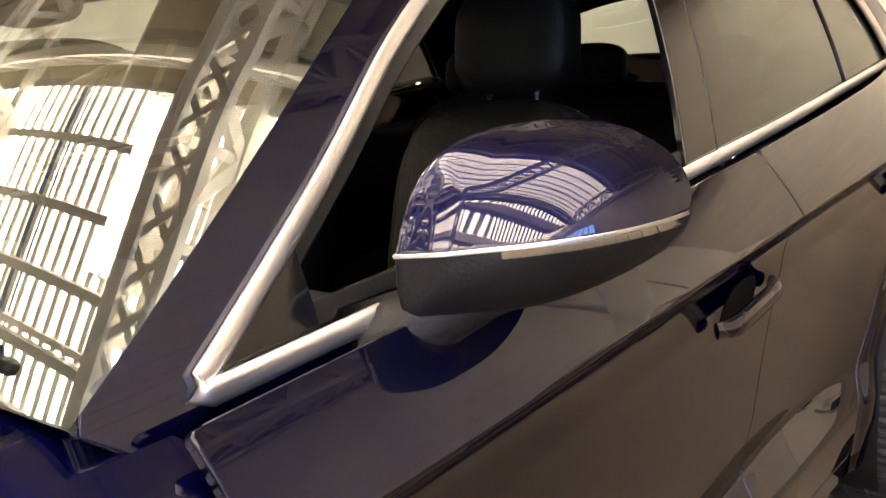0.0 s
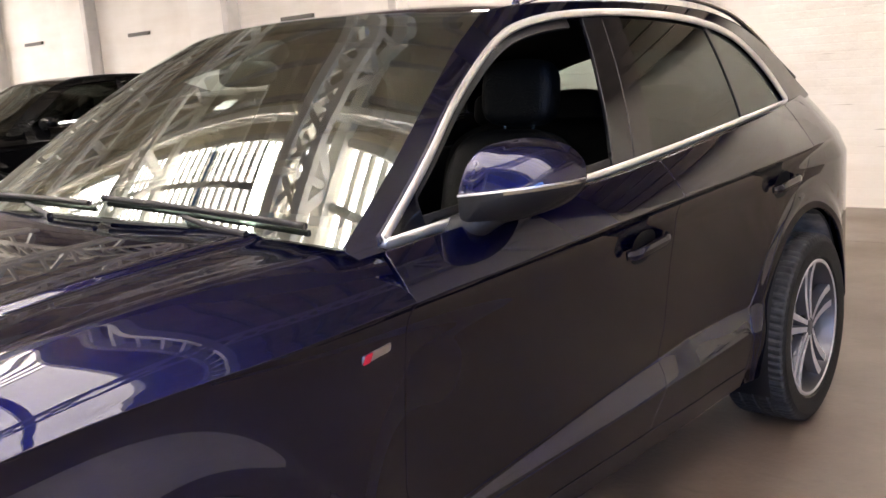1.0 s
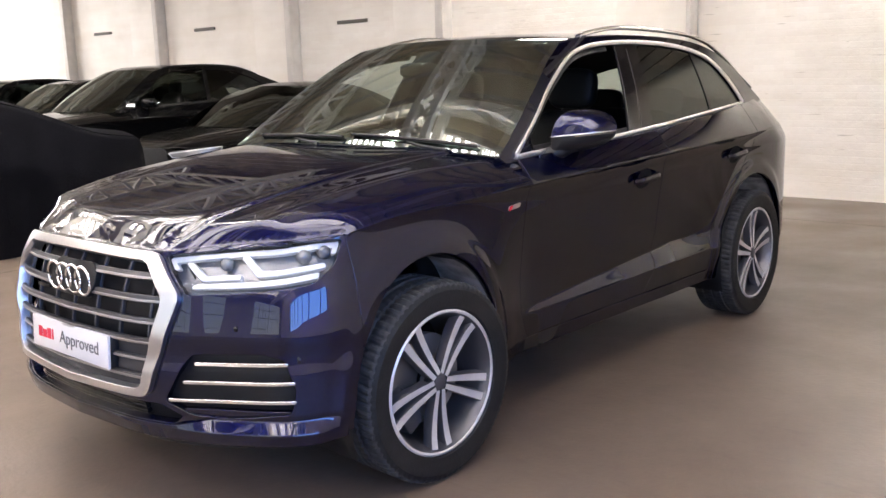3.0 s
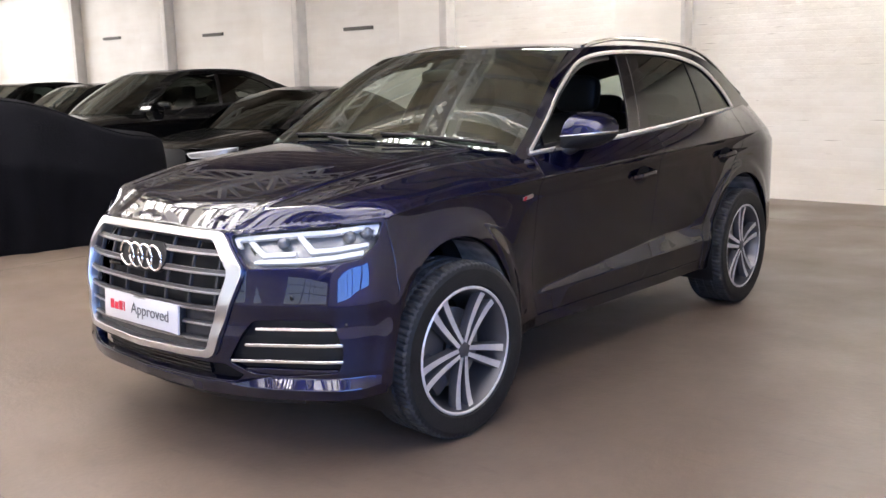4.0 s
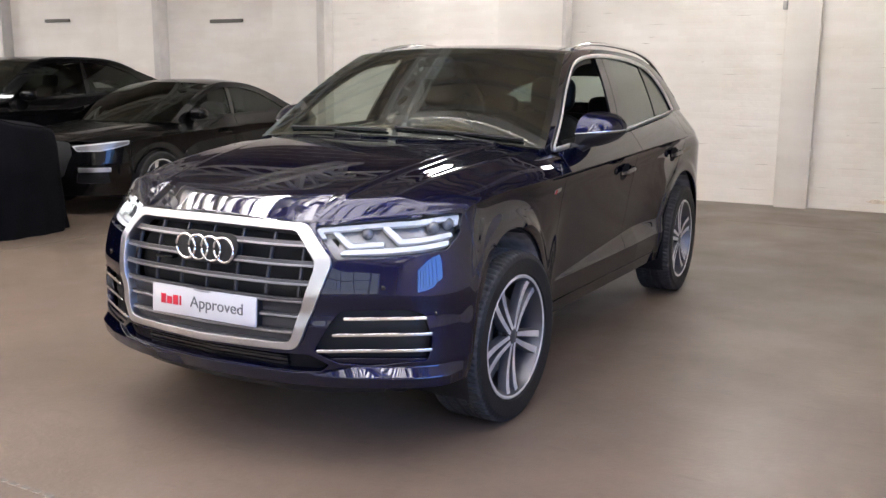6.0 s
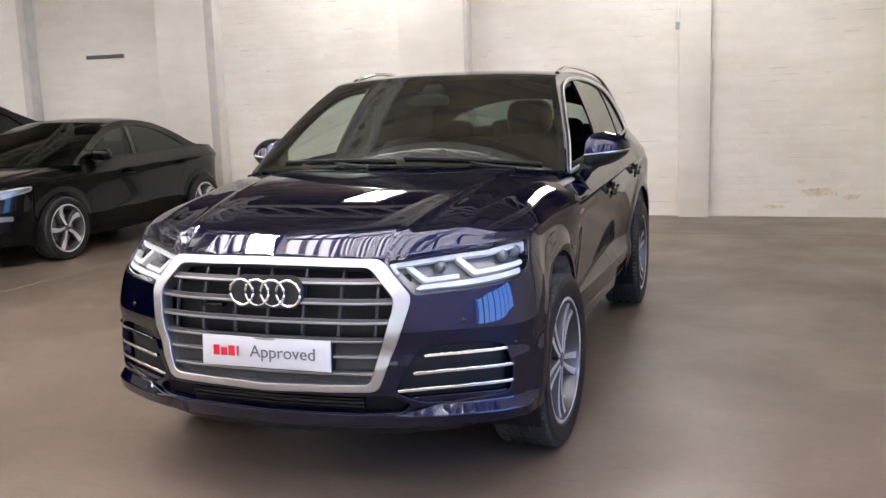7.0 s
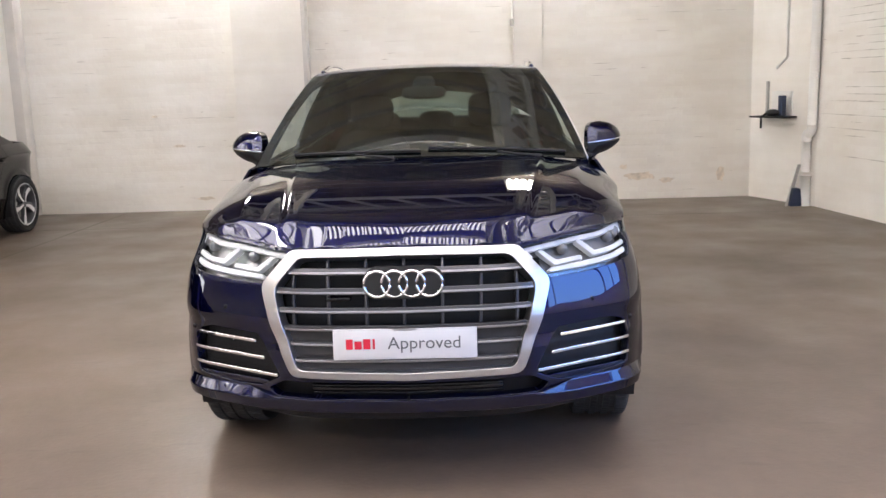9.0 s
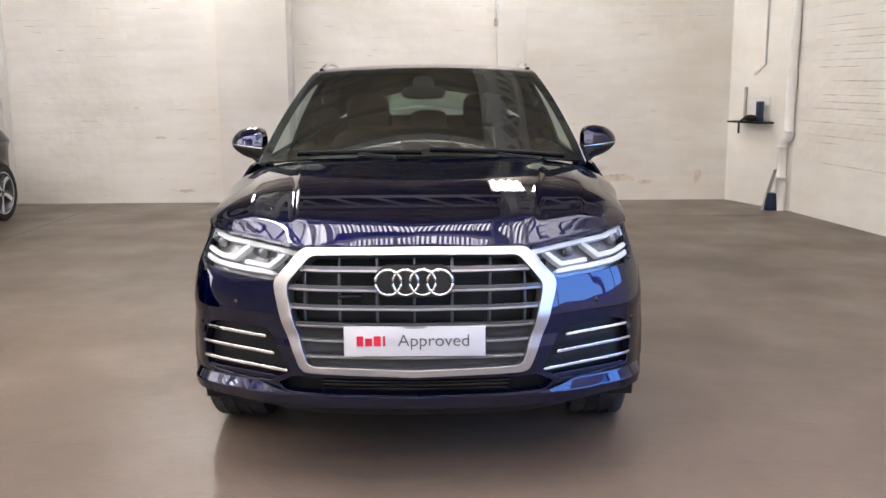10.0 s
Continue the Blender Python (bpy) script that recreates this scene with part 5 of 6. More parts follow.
# ---------- neighbouring cars ----------
def neighbour(owner, b, spec, paint):
    """A simpler parked car from the same kind of design lines."""
    a0, a1 = b.arches
    dlo_pts, doorx, ztop = spec["dlo"], spec["doors"], spec["ztop"]
    zz1 = np.linspace(0.20, ztop, 44)
    y_nose, y_tail = spec["nose"], spec["tail"]
    s1 = np.arange(float(b.s_y(y_nose)), float(b.s_y(y_tail)), 0.035)
    e0, e1, e2 = doorx
    zl = spec["sill"]
    fr = b.poly([(e0, zl), (e0, 1.4), (e1, 1.4), (e1, zl)])
    rr = b.poly([(e1, zl), (e1, 1.4), (e2 + 0.22, 1.4), (e2 + 0.18, b.hub + 0.5), (e2, b.hub + 0.25), (e2, zl)])
    pair(owner, "front_door", b.flank, s1, zz1, least(cut(fr), b.below_belt, b.arch(0), b.arch(1)), paint)
    pair(owner, "rear_door", b.flank, s1, zz1, least(cut(rr), b.below_belt, b.arch(1)), paint)
    wingp = b.poly([(y_nose, zl), (y_nose, 1.4), (e0, 1.4), (e0, zl)])
    hl = lambda s, z: np.maximum(b.zs(b.y(s)) - z - 0.004, b.y(s) - e0 + 0.08)
    pair(owner, "front_wing", b.flank, s1, zz1, least(cut(wingp), hl, b.below_belt, b.arch(0)), paint)
    rest = lambda u, v: np.minimum(-rr(u, v), b.y(u) - e2 + 0.02)
    pair(owner, "rear_quarter_panel", b.flank, s1, zz1, least(rest, cut(rest), b.below_belt, b.arch(1)), paint)
    pair(owner, "sill", b.flank, s1, np.linspace(0.2, zl - 0.004, 8), least(b.arch(0), b.arch(1), lambda u, v: np.minimum(b.y(u) - a0, a1 - b.y(u))), paint)
    sf = np.arange(0, float(b.s_y(y_nose)) - 0.002, 0.025)
    sxx = lambda x: float(b.s_x(x))
    lz = spec["lamp"]
    lampp = inside([(sxx(spec["lampx"]), lz - 0.035), (float(b.s_y(y_nose)) - 0.01, lz + 0.025), (float(b.s_y(y_nose)) - 0.02, lz - 0.03), (sxx(spec["lampx"] + 0.27), lz - 0.095), (sxx(spec["lampx"] + 0.06), lz - 0.095)])
    grl = inside(rounded([(-1, lz + 0.005), (sxx(0.36), lz + 0.005), (sxx(0.44), lz - 0.10), (sxx(0.33), lz - 0.36), (-1, lz - 0.36)], 0.03))
    inl = inside([(sxx(0.50), lz - 0.24), (sxx(0.72), lz - 0.24), (sxx(0.74), lz - 0.42), (sxx(0.45), lz - 0.42)])
    topl = lambda s, z: b.zs(b.y(s)) - 0.004 - z
    pair(owner, "front_bumper", b.flank, sf, np.linspace(0.22, 1.0, 40), least(topl, b.arch(0), lambda u, v: -lampp(u, v), lambda u, v: -grl(u, v), lambda u, v: -inl(u, v)), paint)
    pair(owner, "headlight", b.flank, sf, np.linspace(0.4, 1.0, 50), lampp, WHITELAMP, "pale headlight unit", out=-0.01)
    pair(owner, "headlight_dark", b.flank, sf, np.linspace(0.4, 1.0, 50), lambda u, v: lampp(u, v) - 0.014, LAMPDARK, "dark lamp interior", out=-0.004, lip=0)
    pair(owner, "grille", b.flank, sf, np.linspace(0.2, 1.0, 44), grl, BLACK, "black front grille", out=-0.02)
    pair(owner, "air_inlet", b.flank, sf, np.linspace(0.2, 1.0, 44), inl, BLACK, "black air inlet", out=-0.03)
    pair(owner, "inlet_blade", b.flank, sf, np.linspace(lz - 0.30, lz - 0.26, 6), lambda u, v: np.minimum(u - sxx(0.5), sxx(0.74) - u), CHROME, "bright inlet blade", out=0.006)
    sr = np.arange(float(b.s_y(y_tail)) + 0.002, b.SL[-1] + 0.001, 0.05)
    pair(owner, "tail", b.flank, sr, np.linspace(0.3, ztop, 20), b.below_belt, paint, "black rear end")
    patch("bonnet", b.hood, np.linspace(-1, 1, 50), np.arange(y_nose - 0.6, 0.7, 0.04), b.hood_keep, paint, owner)
    in_d = inside(rounded(dlo_pts, 0.03, 3))
    up = [tuple(p) for p in b.pillar[::6]] + [(y, float(b.zt(y))) for y in np.arange(b.pillar[-1, 0] + 0.06, spec["roof_end"], 0.08)]
    low = [(y, float(b.zb(max(y, b.b0))) - 0.03) for y in np.arange(spec["roof_end"] + 0.05, b.pillar[0, 0], -0.15)]
    fr2 = inside(up + low)
    y2, z2 = np.arange(b.pillar[0, 0] - 0.05, spec["roof_end"] + 0.15, 0.03), np.linspace(float(b.zb(0.3)) - 0.06, spec["top"], 34)
    pair(owner, "pillar_frame", b.green, y2, z2, lambda u, v: np.minimum(fr2(u, v), -in_d(u, v)), paint, lip=0.02)
    pm = spec["b_pillar"]
    bar = lambda u, v: 0.028 - np.abs(u - pm - 0.18 * (v - 1.0))
    pair(owner, "b_pillar", b.green, y2, z2, lambda u, v: np.minimum(in_d(u, v), bar(u, v)), GLOSSBLACK, "gloss black door pillar")
    pair(owner, "front_door_window", b.green, y2, z2, lambda u, v: np.minimum(np.minimum(in_d(u, v), -bar(u, v)), pm - u + 0.1), spec["glass"], "side window glass", out=-0.01, lip=0)
    pair(owner, "rear_door_window", b.green, y2, z2, lambda u, v: np.minimum(np.minimum(in_d(u, v), -bar(u, v)), u - pm), spec["glass"], "side window glass", out=-0.01, lip=0)
    cutg = spec["glass_from"]
    patch("roof_panel", b.roof, np.linspace(-1, 1, 26), np.arange(b.pillar[-1, 0] - 0.12, cutg, 0.05), b.roof_keep, paint, owner, "black roof skin")
    patch("rear_window", b.roof, np.linspace(-1, 1, 20), np.linspace(cutg + 0.01, spec["roof_end"], 12), None, GLOSSBLACK, owner, "dark rear window")
    zend = float(b.zr(spec["roof_end"]))
    back = lambda y: np.clip((y - spec["roof_end"]) / (spec["end"] - spec["roof_end"]), 0, 1)
    patch("boot_lid", lambda q, y: (q * b.xb(y) * (1 - 0.22 * back(y) ** 5), y + 0 * q, zend - 0.01 + (float(b.zb(y_tail)) - zend) * back(y) - 0.09 * back(y) ** 5 - 0.02 * q * q), np.linspace(-1, 1, 16), np.linspace(spec["roof_end"], spec["end"], 14), None, paint, owner)
    patch("windscreen", b.screen, np.linspace(-1, 1, 24), np.linspace(0, 1, 16), None, spec["glass"], owner, "dark reflecting windscreen", lip=0)
    box("cabin", -0.62, 0.62, 0.5, spec["roof_end"] - 0.5, 0.3, float(b.zb(1.0)) - 0.1, DARK, owner, "dark cabin interior", 0.05)
    box("underbody", -0.68, 0.68, -0.35, spec["tail"] - 0.1, 0.17, 0.32, BLACK, owner, "black underbody", 0.03)
    for cx in (-0.36, 0.36):
        cushion("seat_backrest", 0.23, 0.08, 0.32, pose(cx, 1.35, float(b.zb(1.0)) - 0.15, -14), owner)
        cushion("headrest", 0.12, 0.05, 0.09, pose(cx, 1.45, float(b.zb(1.0)) + 0.22, -8), owner)
    for sgn in (1, -1):
        xm, zm = float(b.xb(0.7)) + 0.09, float(b.zb(0.7)) + 0.06
        mm = new("door_mirror")
        mm.parent = owner
        cushion("mirror_cap", 0.105, 0.075, 0.062, pose(sgn * xm, e0 + 0.16, zm, 0, 0, sgn * 12), mm, paint, 2.8)
        tube("mirror_arm", [(sgn * (xm - 0.13), e0 + 0.15, zm - 0.07), (sgn * (xm - 0.03), e0 + 0.16, zm - 0.03)], 0.03, BLACK, mm, sides=8)
        for yy in (e1 - 0.20, e2 + 0.05):
            zh = float(b.zs(yy)) - 0.06
            yv = np.linspace(yy - 0.1, yy + 0.1, 8)
            x, y, z = b.flank(b.s_y(yv), np.full(8, zh))
            tube("door_handle", np.stack([sgn * (x + 0.028 * (1 - ((yv - yy) / 0.105) ** 6)), yv, z], -1), 0.012, paint, owner, sides=6)
    for yc in (a0, a1):
        for sgn in (1, -1):
            verts, faces = [], []
            for i in range(17):
                a = math.pi * (-0.1 + 1.2 * i / 16)
                for xx in (float(b.xb(1.0)) + 0.06, 0.5):
                    verts.append((sgn * xx, yc + (b.radius - 0.003) * math.cos(a), b.hub + (b.radius - 0.003) * math.sin(a)))
            faces = [[2 * i, 2 * i + 1, 2 * i + 3, 2 * i + 2] for i in range(16)]
            mesh_object("wheel_arch_liner", verts, faces, BLACK, owner)
    w = build_wheel(owner, spec["tyre"], spec["rim"], 0.225, 5, "blade")
    xw = spec["track"]
    wheel_copies(w, owner, [(xw, a0, b.hub, 0, 10), (-xw, a0, b.hub, 180, 40), (xw, a1, b.hub, 0, 25), (-xw, a1, b.hub, 180, 0)])


DARKGLASS = glass("smoked_glass", (0.13, 0.15, 0.14), 0.035)
sedan = thing("sedan", "black saloon car with twisted-spoke alloy wheels parked by the wall", "car")
A = Body(
    plan=[(0, -0.86), (0.35, -0.83), (0.58, -0.74), (0.75, -0.56), (0.845, -0.33), (0.885, 0), (0.89, 0.8), (0.89, 1.7), (0.88, 2.4), (0.83, 2.85), (0.66, 3.08), (0.3, 3.16), (0, 3.18)],
    shoulder=[(-0.9, 0.715), (-0.4, 0.775), (0, 0.815), (1, 0.865), (2, 0.90), (3.3, 0.90)],
    belt=[(0.2, 0.965), (0.55, 0.975), (1.4, 1.0), (2.2, 1.03), (3.3, 1.03)],
    beltx=[(0.1, 0.80), (1.4, 0.80), (2.3, 0.765), (2.8, 0.72), (3.3, 0.66)],
    mid=[(-1.0, 0.70), (-0.86, 0.735), (-0.76, 0.79), (-0.6, 0.845), (-0.2, 0.915), (0.3, 0.965), (0.7, 1.0)],
    roofmid=[(0.8, 1.34), (0.98, 1.385), (1.3, 1.42), (1.8, 1.40), (2.2, 1.285), (2.6, 1.10), (2.8, 1.03)],
    rooftop=[(0.9, 1.29), (1.08, 1.355), (1.35, 1.388), (1.75, 1.355), (2.1, 1.245), (2.4, 1.11), (2.6, 1.04), (2.8, 1.0)],
    pillar=[(0.22, 0.95), (0.48, 1.105), (0.75, 1.245), (0.95, 1.325), (1.08, 1.355)],
    tumble=0.34, base=0.06, arches=(0.0, 2.49), radius=0.345, hub=0.325, crease=lambda y: 0.42 + 0.03 * y)
neighbour(sedan, A, dict(
    dlo=[(0.42, 0.99), (0.75, 1.175), (1.0, 1.275), (1.25, 1.325), (1.55, 1.325), (1.85, 1.262), (2.1, 1.15), (2.28, 1.055), (1.4, 1.025)],
    doors=(0.42, 1.25, 2.0), ztop=1.06, nose=-0.36, tail=2.86, end=3.12, sill=0.27, lamp=0.77, lampx=0.42, roof_end=2.66, top=1.42, b_pillar=1.25, glass=DARKGLASS, glass_from=1.95, tyre=0.325, rim=0.235, track=0.775), BLACKPAINT)
sedan.matrix_basis = pose(-5.83, 3.745, 0)

suv = thing("suv", "large black SUV with black roof rails, parked in the row", "car", group="black cars parked in a row")
S = Body(
    plan=[(0, -0.945), (0.3, -0.925), (0.52, -0.872), (0.68, -0.800), (0.785, -0.722), (0.85, -0.650), (0.892, -0.55), (0.922, -0.40), (0.942, -0.15), (0.946, 0.2), (0.945, 1.6), (0.942, 2.9), (0.915, 3.2), (0.84, 3.45), (0.70, 3.62), (0.4, 3.72), (0, 3.76)],
    shoulder=[(-1.0, 0.95), (-0.6, 0.965), (-0.3, 0.985), (0.1, 1.01), (0.8, 1.02), (1.7, 1.04), (2.6, 1.07), (3.2, 1.08), (3.8, 1.07)],
    belt=[(0.3, 1.128), (0.56, 1.145), (1.4, 1.172), (1.9, 1.198), (2.45, 1.228), (2.87, 1.25), (3.4, 1.27), (3.8, 1.28)],
    beltx=[(0.2, 0.815), (0.57, 0.832), (1.4, 0.835), (2.4, 0.808), (2.87, 0.785), (3.4, 0.73)],
    mid=[(-1.0, 0.92), (-0.92, 0.945), (-0.85, 0.972), (-0.7, 1.01), (-0.4, 1.058), (0.0, 1.105), (0.35, 1.14), (0.7, 1.17)],
    roofmid=[(0.7, 1.585), (0.9, 1.64), (1.15, 1.68), (1.7, 1.70), (2.2, 1.685), (2.7, 1.58), (3.0, 1.47), (3.3, 1.35)],
    rooftop=[(0.8, 1.54), (0.98, 1.61), (1.25, 1.652), (1.7, 1.668), (2.2, 1.645), (2.55, 1.555), (2.85, 1.45), (3.1, 1.36), (3.3, 1.28)],
    pillar=[(0.25, 1.11), (0.45, 1.28), (0.62, 1.40), (0.82, 1.53), (0.98, 1.61)],
    tumble=0.30, base=0.06, arches=(0.0, 2.85), radius=0.405, hub=0.375, crease=lambda y: 0.50 + 0.04 * (y - 0.6))
neighbour(suv, S, dict(
    dlo=[(0.50, 1.165), (0.75, 1.345), (1.0, 1.52), (1.2, 1.60), (1.7, 1.625), (2.2, 1.595), (2.5, 1.49), (2.75, 1.33), (2.2, 1.24), (1.4, 1.195)],
    doors=(0.52, 1.62, 2.35), ztop=1.32, nose=-0.42, tail=3.36, end=3.66, sill=0.32, lamp=0.92, lampx=0.46, roof_end=3.12, top=1.72, b_pillar=1.62, glass=DARKGLASS, glass_from=2.45, tyre=0.375, rim=0.26, track=0.81), BLACKPAINT)
for sgn in (1, -1):
    ys = np.linspace(1.1, 2.6, 24)
    x, _, z = S.green(ys, S.zt(ys))
    lift = 0.012 * np.clip(np.minimum((ys - 1.1) / 0.16, (2.6 - ys) / 0.2), 0, 1) ** 0.6
    tube("roof_rail", np.stack([sgn * (x - 0.015), ys, z + lift], -1), 0.013, BLACK, suv, "black roof rail")
suv.matrix_basis = pose(-8.36, 3.36, 0)
for x, y, k in ((-11.6, 4.1, 0.91), (-14.2, 4.1, 0.94), (-16.8, 4.1, 0.92)):
    other = copy_thing(suv, pose(x, y, 0))
    other.scale = (k, k, k)

# ---------- covered car ----------
cover = thing("covered_car", "car hidden under a black fabric cover that reaches the floor", "covered car")
z_cov = curve1((-0.02, 0.90), (0.04, 0.985), (0.16, 1.01), (0.45, 1.06), (0.75, 1.18), (1.05, 1.31), (1.4, 1.395), (1.9, 1.44), (2.4, 1.43), (3.0, 1.28), (3.5, 1.03), (4.2, 0.90), (4.55, 0.74), (4.62, 0.6))
w_cov = curve1((-0.02, 0.55), (0.05, 0.70), (0.2, 0.80), (0.6, 0.86), (2.0, 0.90), (3.6, 0.88), (4.3, 0.76), (4.62, 0.5))


def drape(v, a):
    """v along the car, a from the hem on one side (-1) over the top to the other (1)."""
    h, w = z_cov(v), w_cov(v)
    p = np.abs(a)
    topw = 0.62 + 0.30 * np.clip(1 - (h - 0.95) / 0.45, 0, 1)
    bend = 0.42
    side = np.clip((p - bend) / (1 - bend), 0, 1)
    x = np.where(p < bend, w * topw * (p / bend), w * (topw + (1.03 - topw) * np.clip(side * 2.4, 0, 1) ** 0.7) + 0.02 * side * np.sin(v * 9 + 2 * a))
    z = np.where(p < bend, h - 0.05 * (p / bend) ** 2.5, (h - 0.05) * (1 - side) ** 1.0)
    x = x + 0.015 * side * np.sin(v * 23 + 1.3)
    return np.sign(a) * x, -v + 0.015 * np.sin(a * 17) * side, z + 0.004


patch("cover_cloth", drape, np.linspace(-0.02, 4.62, 120), np.linspace(-1, 1, 90), None, CLOTH, cover, "draped black fabric", lip=0, flip=True)
for end, v in ((1, -0.02), (-1, 4.62)):
    aa = np.linspace(-1, 1, 60)
    x, y, z = drape(np.full(60, v), aa)
    verts = [(a, b, c) for a, b, c in zip(x, y, z)] + [(a * 1.0, b + end * 0.04, 0.004) for a, b in zip(x, y)]
    mesh_object("cover_end", verts, [[i, i + 1, 61 + i, 60 + i] for i in range(59)], CLOTH, cover, "hanging end of the black cover")
v = np.linspace(0.02, 4.5, 60)
for sgn in (1, -1):
    x, y, z = drape(v, np.full(60, 0.40 * sgn))
    tube("cover_seam", np.stack([x, y, z + 0.004], -1), 0.006, CLOTH, cover, "piped seam of the cover", sides=6)
cover.matrix_basis = pose(-5.47, 2.52, 0, 0, 0, -14)

# ---------- roof and glazing ----------
ROOFZ = TOP


def members(name, bars, material, label, category="roof truss"):
    """One mesh of straight bars: (from, to, half width, half height)."""
    verts, faces = [], []
    for p, q, w, h in bars:
        p, q = np.array(p, float), np.array(q, float)
        t = (q - p) / np.linalg.norm(q - p)
        a = np.cross(t, (0, 0, 1.0)) if abs(t[2]) < 0.95 else np.array((1.0, 0, 0))
        a /= np.linalg.norm(a)
        c = np.cross(a, t)
        k = len(verts)
        for e in (p, q):
            for u, v in ((-1, -1), (1, -1), (1, 1), (-1, 1)):
                verts.append(e + a * w * u + c * h * v)
        faces += [[k, k + 1, k + 5, k + 4], [k + 1, k + 2, k + 6, k + 5], [k + 2, k + 3, k + 7, k + 6], [k + 3, k, k + 4, k + 7], [k + 3, k + 2, k + 1, k], [k + 4, k + 5, k + 6, k + 7]]
    return structure(mesh_object(name, verts, faces, material, smooth=False), label, category)


GX = (4.2, 0.97, -2.35, -5.7, -9.1, -13.1, -16.8)
zt0, zb0 = ROOFZ - 0.12, ROOFZ - 1.0
for gx in GX:
    # a narrow bottom frame with cross bracing, and a tall side of thick zigzag bars and posts
    bars = [((gx, YS, zt0), (gx, YN, zt0), 0.08, 0.07), ((gx, YS, zb0), (gx, YN, zb0), 0.065, 0.06), ((gx + 0.36, YS, zb0), (gx + 0.36, YN, zb0), 0.05, 0.05)]
    y, k = YS + 0.2, 0
    while y < YN - 0.7:
        za, zc = (zb0, zt0) if k % 2 else (zt0, zb0)
        bars.append(((gx, y, za), (gx, y + 0.62, zc), 0.05, 0.055))
        bars.append(((gx, y, zb0), (gx, y, zt0), 0.035, 0.035))
        bars.append(((gx, y, zb0), (gx + 0.36, y + 0.31, zb0), 0.03, 0.02))
        bars.append(((gx + 0.36, y + 0.31, zb0 + 0.005), (gx, y + 0.62, zb0 + 0.005), 0.03, 0.02))
        bars.append(((gx + 0.36, y, zb0 + 0.01), (gx, y + 0.31, zb0 + 0.01), 0.03, 0.02))
        bars.append(((gx, y + 0.31, zb0 + 0.015), (gx + 0.36, y + 0.62, zb0 + 0.015), 0.03, 0.02))
        y, k = y + 0.62, k + 1
    members("lattice_girder", bars, STEEL, "cream-painted steel lattice girder under the roof")
for gy in (6.9, 1.5, -3.2, -7.2, -11.2):
    bars = [((XW, gy, zt0 - 0.02), (7, gy, zt0 - 0.02), 0.05, 0.05), ((XW, gy, zt0 - 0.55), (7, gy, zt0 - 0.55), 0.05, 0.05)]
    for x in np.arange(XW + 0.3, 6.5, 0.6):
        bars.append(((x, gy, zt0 - 0.55), (x + 0.6, gy, zt0), 0.03, 0.035))
    members("cross_truss", bars, STEEL, "cream-painted steel cross truss under the roof")
members("purlin", [((XW, y, ROOFZ - 0.05), (7, y, ROOFZ - 0.05), 0.04, 0.05) for y in np.arange(YS + 0.5, YN, 0.55)], GREYSTEEL, "row of roof purlins", "purlins")

# skylights: rows of glazing between roof strips
ROWS_Y = [(-3.0, 1.3), (-7.0, -4.6), (-11.0, -8.6)]
edges = [YN + 0.3] + [e for a, b in ROWS_Y for e in (b, a)] + [YS - 0.3]
for y1, y0 in zip(edges[0::2], edges[1::2]):
    structure(box("ceiling", XW - 0.3, 9, y0, y1, ROOFZ, ROOFZ + 0.2, ROOFING), "brown boarded roof underside", "ceiling")
for k, (y0, y1) in enumerate(ROWS_Y):
    for x0 in (-16.0, -4.75):
        area("skylight_glow", pose(x0 + 5.55, (y0 + y1) / 2, ROOFZ + 0.12), 11.0, y1 - y0 - 0.02, SKY_WATTS * (1.38 if k == 0 else 1.0) * (1.4 if x0 < -10 else 1.0), (1.0, 0.945, 0.98))
    # the panes are narrower over the front of the car and in the southern rows
    for xa, xb0, gap, half in ((XW, -1.6, 0.17, 0.034), (-1.6, 7, 0.046, 0.0125)) if k == 0 else ((XW, 7, 0.10, 0.024),):
        members("skylight_bars", [((x, y0, ROOFZ + 0.03), (x, y1, ROOFZ + 0.03), half, 0.4 * half) for x in np.arange(xa, xb0, gap)] + [((xa, (y0 + y1) / 2, ROOFZ + 0.02), (xb0, (y0 + y1) / 2, ROOFZ + 0.02), 0.03, 0.03)], STEEL, "cream skylight glazing bars", "skylight")

# ceiling luminaires near the back wall
TUBE = bpy.data.materials.new("lit_tube")
TUBE.use_nodes = True
em = TUBE.node_tree.nodes["Principled BSDF"]
em.inputs["Emission Color"].default_value, em.inputs["Emission Strength"].default_value = (0.97, 0.96, 0.96, 1), 80.0
lum = thing("ceiling_light", "white hanging four-tube fluorescent light", "ceiling light", group="fluorescent lights")
box("light_body", -0.25, 0.25, -0.62, 0.62, 0.03, 0.10, STEEL, lum, "white steel light body", 0.01)
for k in range(4):
    tube("light_tube", [(-0.18 + 0.12 * k, -0.58, 0.0), (-0.18 + 0.12 * k, 0.58, 0.0)], 0.022, TUBE, lum, "lit fluorescent tube")
for dx in (-0.2, 0.2):
    tube("hanger", [(dx, 0, 0.1), (dx, 0, ROOFZ - 4.25)], 0.006, GREYSTEEL, lum)
lum.matrix_basis = pose(0.95, 6.75, 4.25)
for x, y, z in ((-3.1, 6.75, 4.25), (-2.6, 0.5, 4.75)):
    copy_thing(lum, pose(x, y, z))

